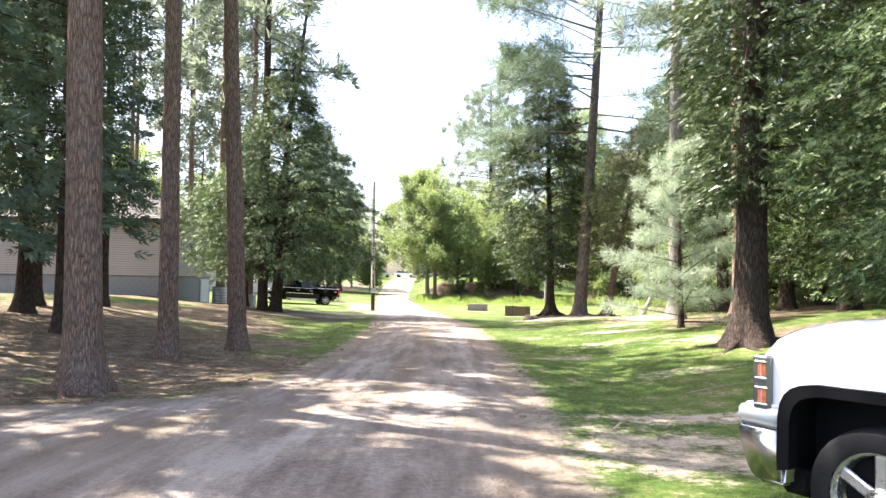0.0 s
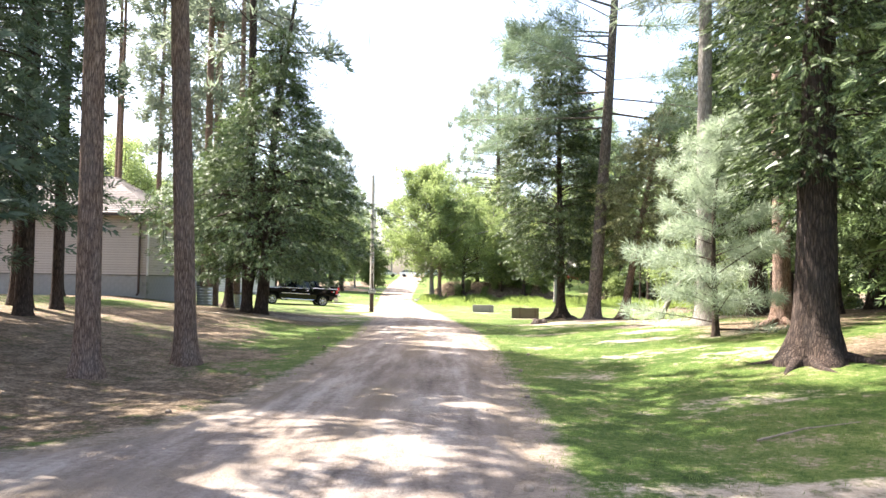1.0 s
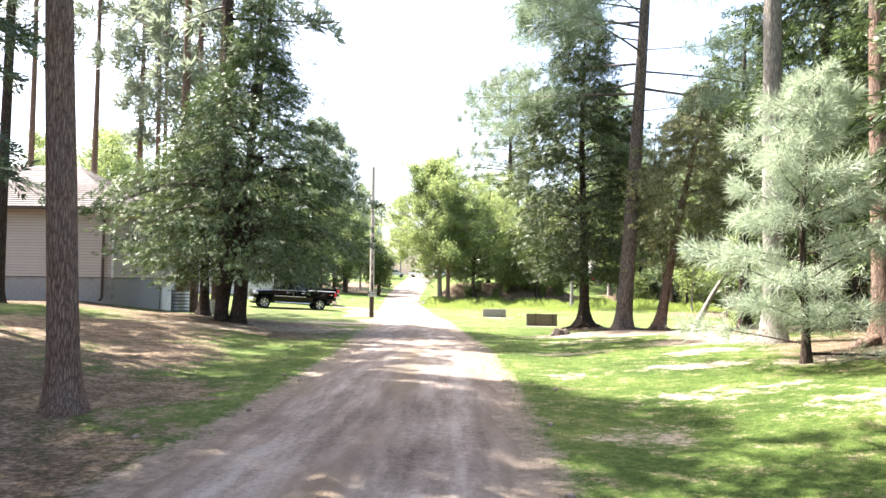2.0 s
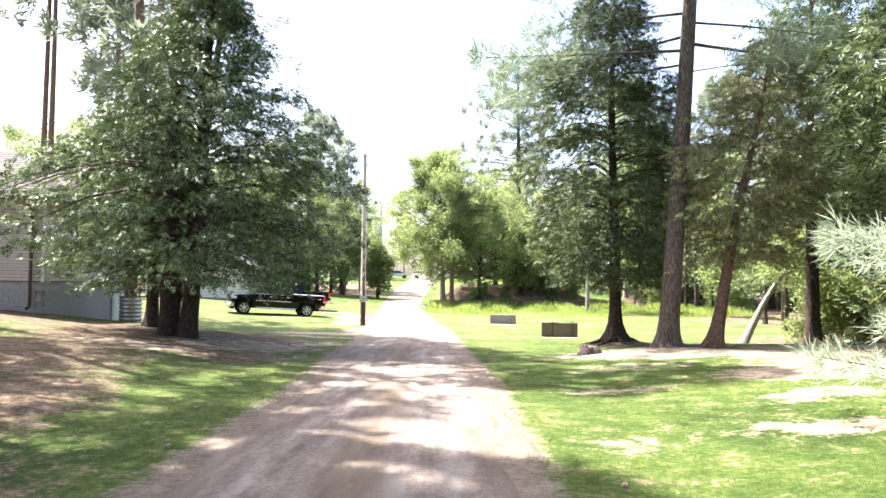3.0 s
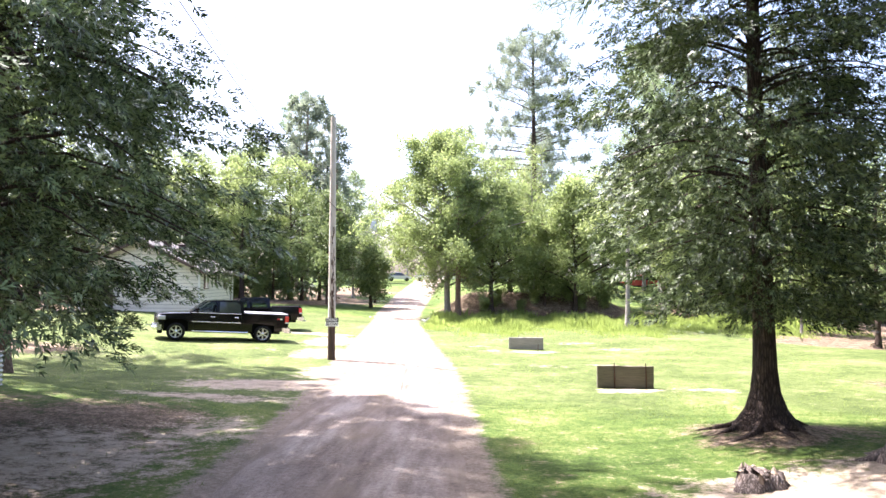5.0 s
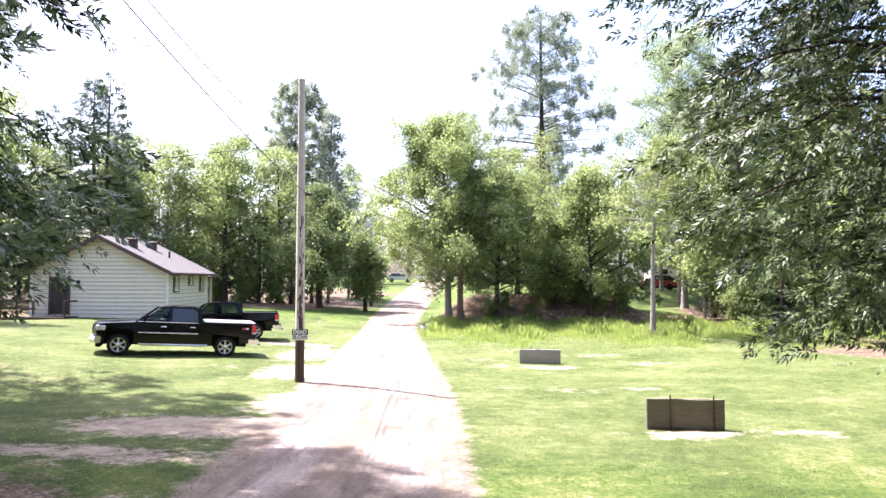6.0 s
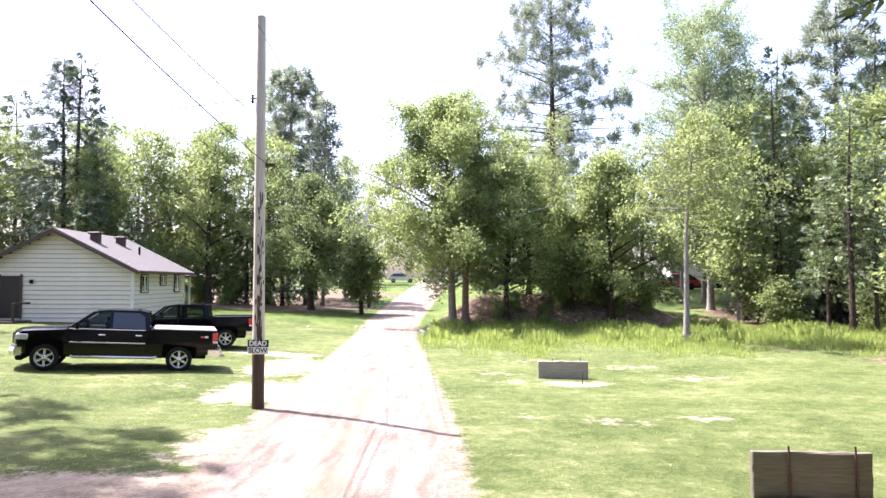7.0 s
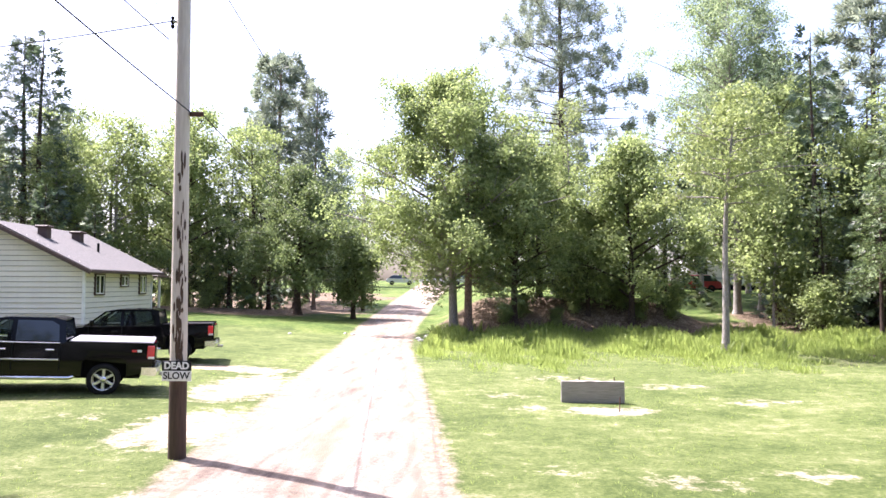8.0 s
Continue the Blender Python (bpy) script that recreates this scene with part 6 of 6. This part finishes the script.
def backboard(x0, x1, y, h, timber, label, side=-1):
    b = tagged(new("backboard"), label, "board", "pitch backboards")
    w = x1 - x0
    bm = bmesh.new()
    add_box(bm, (-w / 2, -0.06, 0.015), (w / 2, 0.06, h), 0.012)
    bmesh.ops.subdivide_edges(bm, edges=[e for e in bm.edges if e.calc_length() > 0.4], cuts=8)
    for v in bm.verts:
        v.co += Vector((rng.normal(0, .003), rng.normal(0, .004), rng.normal(0, .006)))
    part("timber", bm, timber, b)
    for sx in (-0.195, 0.36):
        st = Pile()
        st.tube([(sx * w, side * 0.085, -0.2), (sx * w, side * 0.085, h * 0.5), (sx * w - 0.015, side * 0.08, h + 0.09)], [0.02, 0.018, 0.014], 6)
        st.make("stake", RUST, b, "rusty iron stake")
        part("strap", box((sx * w - 0.02, side * 0.0875 - 0.0245, h * 0.42), (sx * w + 0.02, side * 0.0875 + 0.0245, h * 0.5), 0.005), RUST, b)
    b.matrix_basis = Matrix.Translation(((x0 + x1) / 2, y, gz((x0 + x1) / 2, y) - 0.02))


backboard(4.03, 5.65, 44.9, 0.66, BOARD_DARK, "long dark brown timber board staked on edge in sand")
backboard(2.2, 3.88, 59.2, 0.6, BOARD_GREY, "long weathered grey timber board staked on edge in sand", 1)
for x, y in ((4.9, 46.0), (3.5, 57.9)):
    st = Pile()
    st.tube([(0, 0, -0.2), (0.02, -0.03, 0.38)], [0.016, 0.014], 8)
    ob = st.make("iron_peg", RUST)
    tagged(ob, "short iron peg standing in the sand", "peg", "pegs")
    stand(ob, x, y)

# ---- stump, collars, stones, cones ----


def stump(x, y, r, h):
    s = tagged(new("tree_stump"), "low rotten stump with pale broken edge", "stump")
    zs = np.array([-0.15, 0.0, 0.1, 0.2, h, h + 0.02])
    a = np.linspace(0, 2 * np.pi, 22, endpoint=False)
    k = 1 + 0.22 * np.sin(3 * a + 1) + 0.12 * np.sin(7 * a)
    R = r * np.array([1.7, 1.5, 1.2, 1.05, 1.0, 0.8])[:, None] * k[None]
    V, q = tube_arrays(np.stack([0 * zs, 0 * zs, zs], -1), R, 22)
    V[-44:, 2] += np.tile(0.035 * np.sin(a + 1) + 0.025 * np.sin(a * 5) + rng.normal(0, 0.03, 22), 2)
    V[:, :2] += rng.normal(0, 0.015, (len(V), 2))
    mesh_object("bark_shell", V, q, BARK_BROWN, s, smooth=True)
    W2, q2 = tube_arrays(np.array([[0, 0, h + 0.01], [0, 0, h - 0.05], [0, 0, h - 0.1]]), np.array([r * 0.95, r * 0.5, 0.01]), 18)
    W2[:, 2] += rng.normal(0, 0.02, len(W2))
    mesh_object("cut_face", W2, q2, WOOD_CUT, s, "pale splintered wood")
    for i in range(6):
        a0 = i * 1.05 + rng.uniform(0, 0.4)
        sp = Pile()
        sp.tube([(math.cos(a0) * r, math.sin(a0) * r, h - 0.08), (math.cos(a0) * r * 1.02, math.sin(a0) * r * 1.02, h + 0.04), (math.cos(a0) * r * rng.uniform(0.9, 1.1), math.sin(a0) * r, h + rng.uniform(0.05, 0.1))], [0.05, 0.035, 0.006], 5)
        sp.make("splinter", WOOD_CUT, s)
    stand(s, x, y)


stump(4.24, 33.66, 0.23, 0.17)


def collar(x, y, r, h):
    zs = np.linspace(0, h, 29)
    rr = r + 0.022 * np.cos(zs / h * 2 * np.pi * 7)
    V, q = tube_arrays(np.stack([0 * zs, 0 * zs, zs], -1), rr, 28)
    ob = mesh_object("pipe_collar", V, q, STEEL, smooth=True)
    tagged(ob, "corrugated grey steel pipe round the foot of a tree", "pipe", "tree collars")
    stand(ob, x, y, dz=-0.05)


collar(-13.0, 41.0, 0.42, 1.1)
collar(-11.1, 40.4, 0.38, 0.8)


def rock(x, y, r, label, name="stone", group="stones by the lane", mat=None, squash=0.6):
    bm = bmesh.new()
    bmesh.ops.create_icosphere(bm, subdivisions=2, radius=r)
    ph = rng.uniform(0, 9)
    for v in bm.verts:
        v.co *= 1 + 0.3 * noise.noise(v.co / r * 0.9 + Vector((ph, x, y)))
        v.co.z *= squash
    ob = part(name, bm, mat or STONE)
    tagged(ob, label, "stone" if name == "stone" else "cone", group)
    stand(ob, x, y, rng.uniform(0, 6), 1.0, r * squash * 0.45)


for x, y, r in ((-2.9, 74.72, 0.15), (-2.5, 75.16, 0.18), (-3.1, 75.54, 0.14), (-6.8, 77.81, 0.12), (-7.3, 78.25, 0.1), (-2.7, 76.23, 0.2), (-2.2, 77.11, 0.18), (-9.8, 76.23, 0.1)):
    rock(x, y, r, "pale rounded field stone beside the lane")
for x, y in ((-1.63, 12.12), (0.75, 11.78), (1.46, 13.1), (0.32, 5.73), (-1.96, 22.55), (0.63, 24.76), (-2.6, 17.01), (-1.2, 14.49), (0.2, 18.27), (-3.4, 11.34), (-3.0, 20.79), (-3.6, 23.31), (1.7, 16.38), (2.2, 19.53), (-0.4, 8.82), (-2.2, 6.93), (-4.2, 26.46), (-4.6, 35.91), (-5.4, 36.54), (-6.1, 37.17), (0.9, 7.88), (-1.0, 27.72), (-3.4, 15.12), (-6, 11.65)):
    rock(x, y, 0.045, "small dark fallen pine cone lying on the ground", "pine_cone", "fallen pine cones", WOOD_CUT, 0.8)
for pts in (((4.35, 31.88, 0.03), (4.55, 31.97, 0.16), (4.62, 32, 0.3)), ((3.6, 9.83, 0.02), (4.2, 10.02, 0.05), (4.9, 10.14, 0.03)), ((1.8, 6.93, 0.02), (1.95, 7.18, 0.06), (2.05, 7.37, 0.03))):
    st = Pile()
    st.tube([(x, y, gz(x, y) + dz) for x, y, dz in pts], [0.013, 0.01, 0.004], 6)
    tagged(st.make("branch", WOOD_CUT), "dry broken branch lying on the ground", "branch", "fallen branches")

# ---- beyond: caravans and parked cars far off ----


def caravan(x, y, L, H, turn, label):
    c = tagged(new("caravan"), label, "caravan")
    bm = bmesh.new()
    add_box(bm, (-L / 2, -1.2, 0.45), (L / 2, 1.2, H), 0.12)
    part("shell", bm, WHITE_TRIM, c)
    part("stripe", box((-L / 2 + 0.2, -1.215, 1.0), (L / 2 - 0.2, -1.19, 1.18), 0.004), STEEL, c)
    for u in (-0.3, 0.05, 0.34):
        part("window", box((u * L - 0.45, -1.225, 1.45), (u * L + 0.45, -1.19, 2.0), 0.02), GLASS, c)
    part("door", box((0.18 * L - 0.3, -1.22, 0.55), (0.18 * L + 0.3, -1.19, 2.2), 0.015), BLACK_PLASTIC, c)
    for u in (-0.12, 0.06):
        for s in (-1, 1):
            w = mesh_object("wheel", *lathe([(0.12, -0.1), (0.33, -0.1), (0.33, 0.1), (0.12, 0.1)], 16), RUBBER, c)
            w.location = (u * L, s * 1.05, 0.33)
    part("skirt", box((-L / 2 + 0.3, -1.1, 0.05), (L / 2 - 0.3, 1.1, 0.449), 0.01), BLACK_PLASTIC, c)
    stand(c, x, y, radians(turn))


def car(x, y, turn, paint, label):
    c = tagged(new("car"), label, "car", "parked cars far off")
    bm = bmesh.new()
    vs = add_prism(bm, [(-2.2, 0.35), (2.15, 0.35), (2.2, 0.7), (1.1, 0.95), (-2.1, 0.98), (-2.25, 0.7)], -0.88, 0.88, "y")
    bmesh.ops.bevel(bm, geom=list(bm.edges), offset=0.06, segments=2, affect="EDGES")
    part("body", bm, paint, c)
    bm = bmesh.new()
    for v in add_prism(bm, [(1.1, 0.95), (0.4, 1.45), (-1.3, 1.48), (-2.0, 0.97)], -0.84, 0.84, "y"):
        v.co.y *= 1 - 0.22 * (v.co.z - 0.95) / 0.5
    part("glasshouse", bm, GLASS, c)
    part("roof", box((-1.25, -0.62, 1.46), (0.38, 0.62, 1.52), 0.02), paint, c)
    for px in (-1.35, 1.35):
        for s in (-1, 1):
            w = mesh_object("wheel", *lathe([(0.1, -0.1), (0.32, -0.1), (0.32, 0.1), (0.1, 0.1)], 16), RUBBER, c)
            w.location = (px, s * 0.8, 0.32)
    stand(c, x, y, radians(turn))


caravan(22.5, 109, 7.0, 2.8, 4, "white caravan with dark windows behind the trees")
caravan(15.5, 112.1, 6.0, 2.6, -6, "pale caravan parked on the far lawn")
caravan(4.5, 108.4, 6.5, 2.6, 3, "white caravan half hidden by leaves")
RED_PAINT = mat_plain("red_car_paint", (0.35, 0.03, 0.03), 0.3, 0, 0.05, 3, 0.8)
SILVER_PAINT = mat_plain("silver_car_paint", (0.55, 0.56, 0.57), 0.3, 0.5, 0.05, 3, 0.8)
for x, y, tn, p, lb in ((-12.5, 149.9, 10, SILVER_PAINT, "silver car parked at the end of the lane"), (-7.5, 151.8, -5, WHITE_PAINT, "white car parked at the end of the lane"), (-2.5, 151.2, 8, SILVER_PAINT, "pale car parked at the end of the lane"), (19.2, 105.8, 170, RED_PAINT, "red car parked beside a caravan")):
    car(x, y, tn, p, lb)

# ---- grass ----


def meadow(name, label, n, x0, x1, y0, y1, h0, h1, leaf, keep=None, kind="blade"):
    """Blades in tufts, standing on the ground."""
    X, Y = rng.uniform(x0, x1, n), rng.uniform(y0, y1, n)
    out = np.maximum(road_left(Y) - X, X - road_right(Y))
    ok = out > 0.15
    if keep is not None:
        ok &= rng.uniform(0, 1, n) < keep(X, Y)
    X, Y = X[ok], Y[ok]
    P = np.stack([X, Y, lie(X, Y) - 0.02], -1)
    D = np.stack([rng.normal(0, .28, len(X)), rng.normal(0, .28, len(X)), np.ones(len(X))], -1)
    pl = Pile()
    tall = np.ones(len(X)) if keep is None or kind == "turf" else np.clip(keep(X, Y), 0.45, 1)
    scatter(pl, kind, P, D, rng.uniform(h0, h1, len(X)) * tall)
    tagged(pl.make(name, leaf), label, "grass", kind="stuff")


def patchy(X, Y):
    v = np.sin(X * 1.3 + np.sin(Y * 0.6) * 2) * np.sin(Y * 0.9 + 1.3)
    bare = np.zeros_like(X)
    for c in SAND + LITTER:
        bare = np.maximum(bare, blob(X, Y, *c[:4]))
    return np.clip(0.55 + 0.45 * v, 0.05, 1) * (1 - 0.93 * bare)


meadow("tall_grass", "tall bright yellow-green meadow grass before the bank", 60000, -2.6, 24, 64, 79.4, 0.3, 0.75, LEAF_GRASS,
       lambda X, Y: step(64, 71, Y + 2.0 * np.sin(X * 0.8) + 1.5 * np.sin(X * 2.3 + Y)) * np.clip(0.55 + 0.6 * np.sin(X * 1.7 + Y * 0.9) * np.sin(Y * 1.1 - X * 0.6), 0.06, 1))
meadow("bracken", "low bright green fern fronds among the tall grass", 5200, -2.4, 24, 70, 79.6, 0.35, 0.8, LEAF_GRASS,
       lambda X, Y: np.clip(0.5 + 0.9 * np.sin(X * 0.9 + Y * 0.5) * np.sin(Y * 0.8 - X * 0.35), 0.1, 1), "fern")
meadow("lawn_grass", "short uneven lawn grass beside the lane", 56000, 0.7, 9, 4, 21.4, 0.03, 0.075, LEAF_LAWN, patchy, "turf")
meadow("lawn_grass", "short uneven lawn grass further along the lane", 16000, 0.7, 10, 21.4, 41.6, 0.04, 0.09, LEAF_LAWN, patchy, "turf")
meadow("lawn_grass", "short uneven lawn grass beside the drive", 14000, -7.5, -2.2, 15, 41.6, 0.04, 0.09, LEAF_LAWN, patchy, "turf")
meadow("lawn_grass", "thin short grass of the open meadow", 16000, -16, 15, 39, 68, 0.05, 0.1, LEAF_GRASS, patchy, "turf")
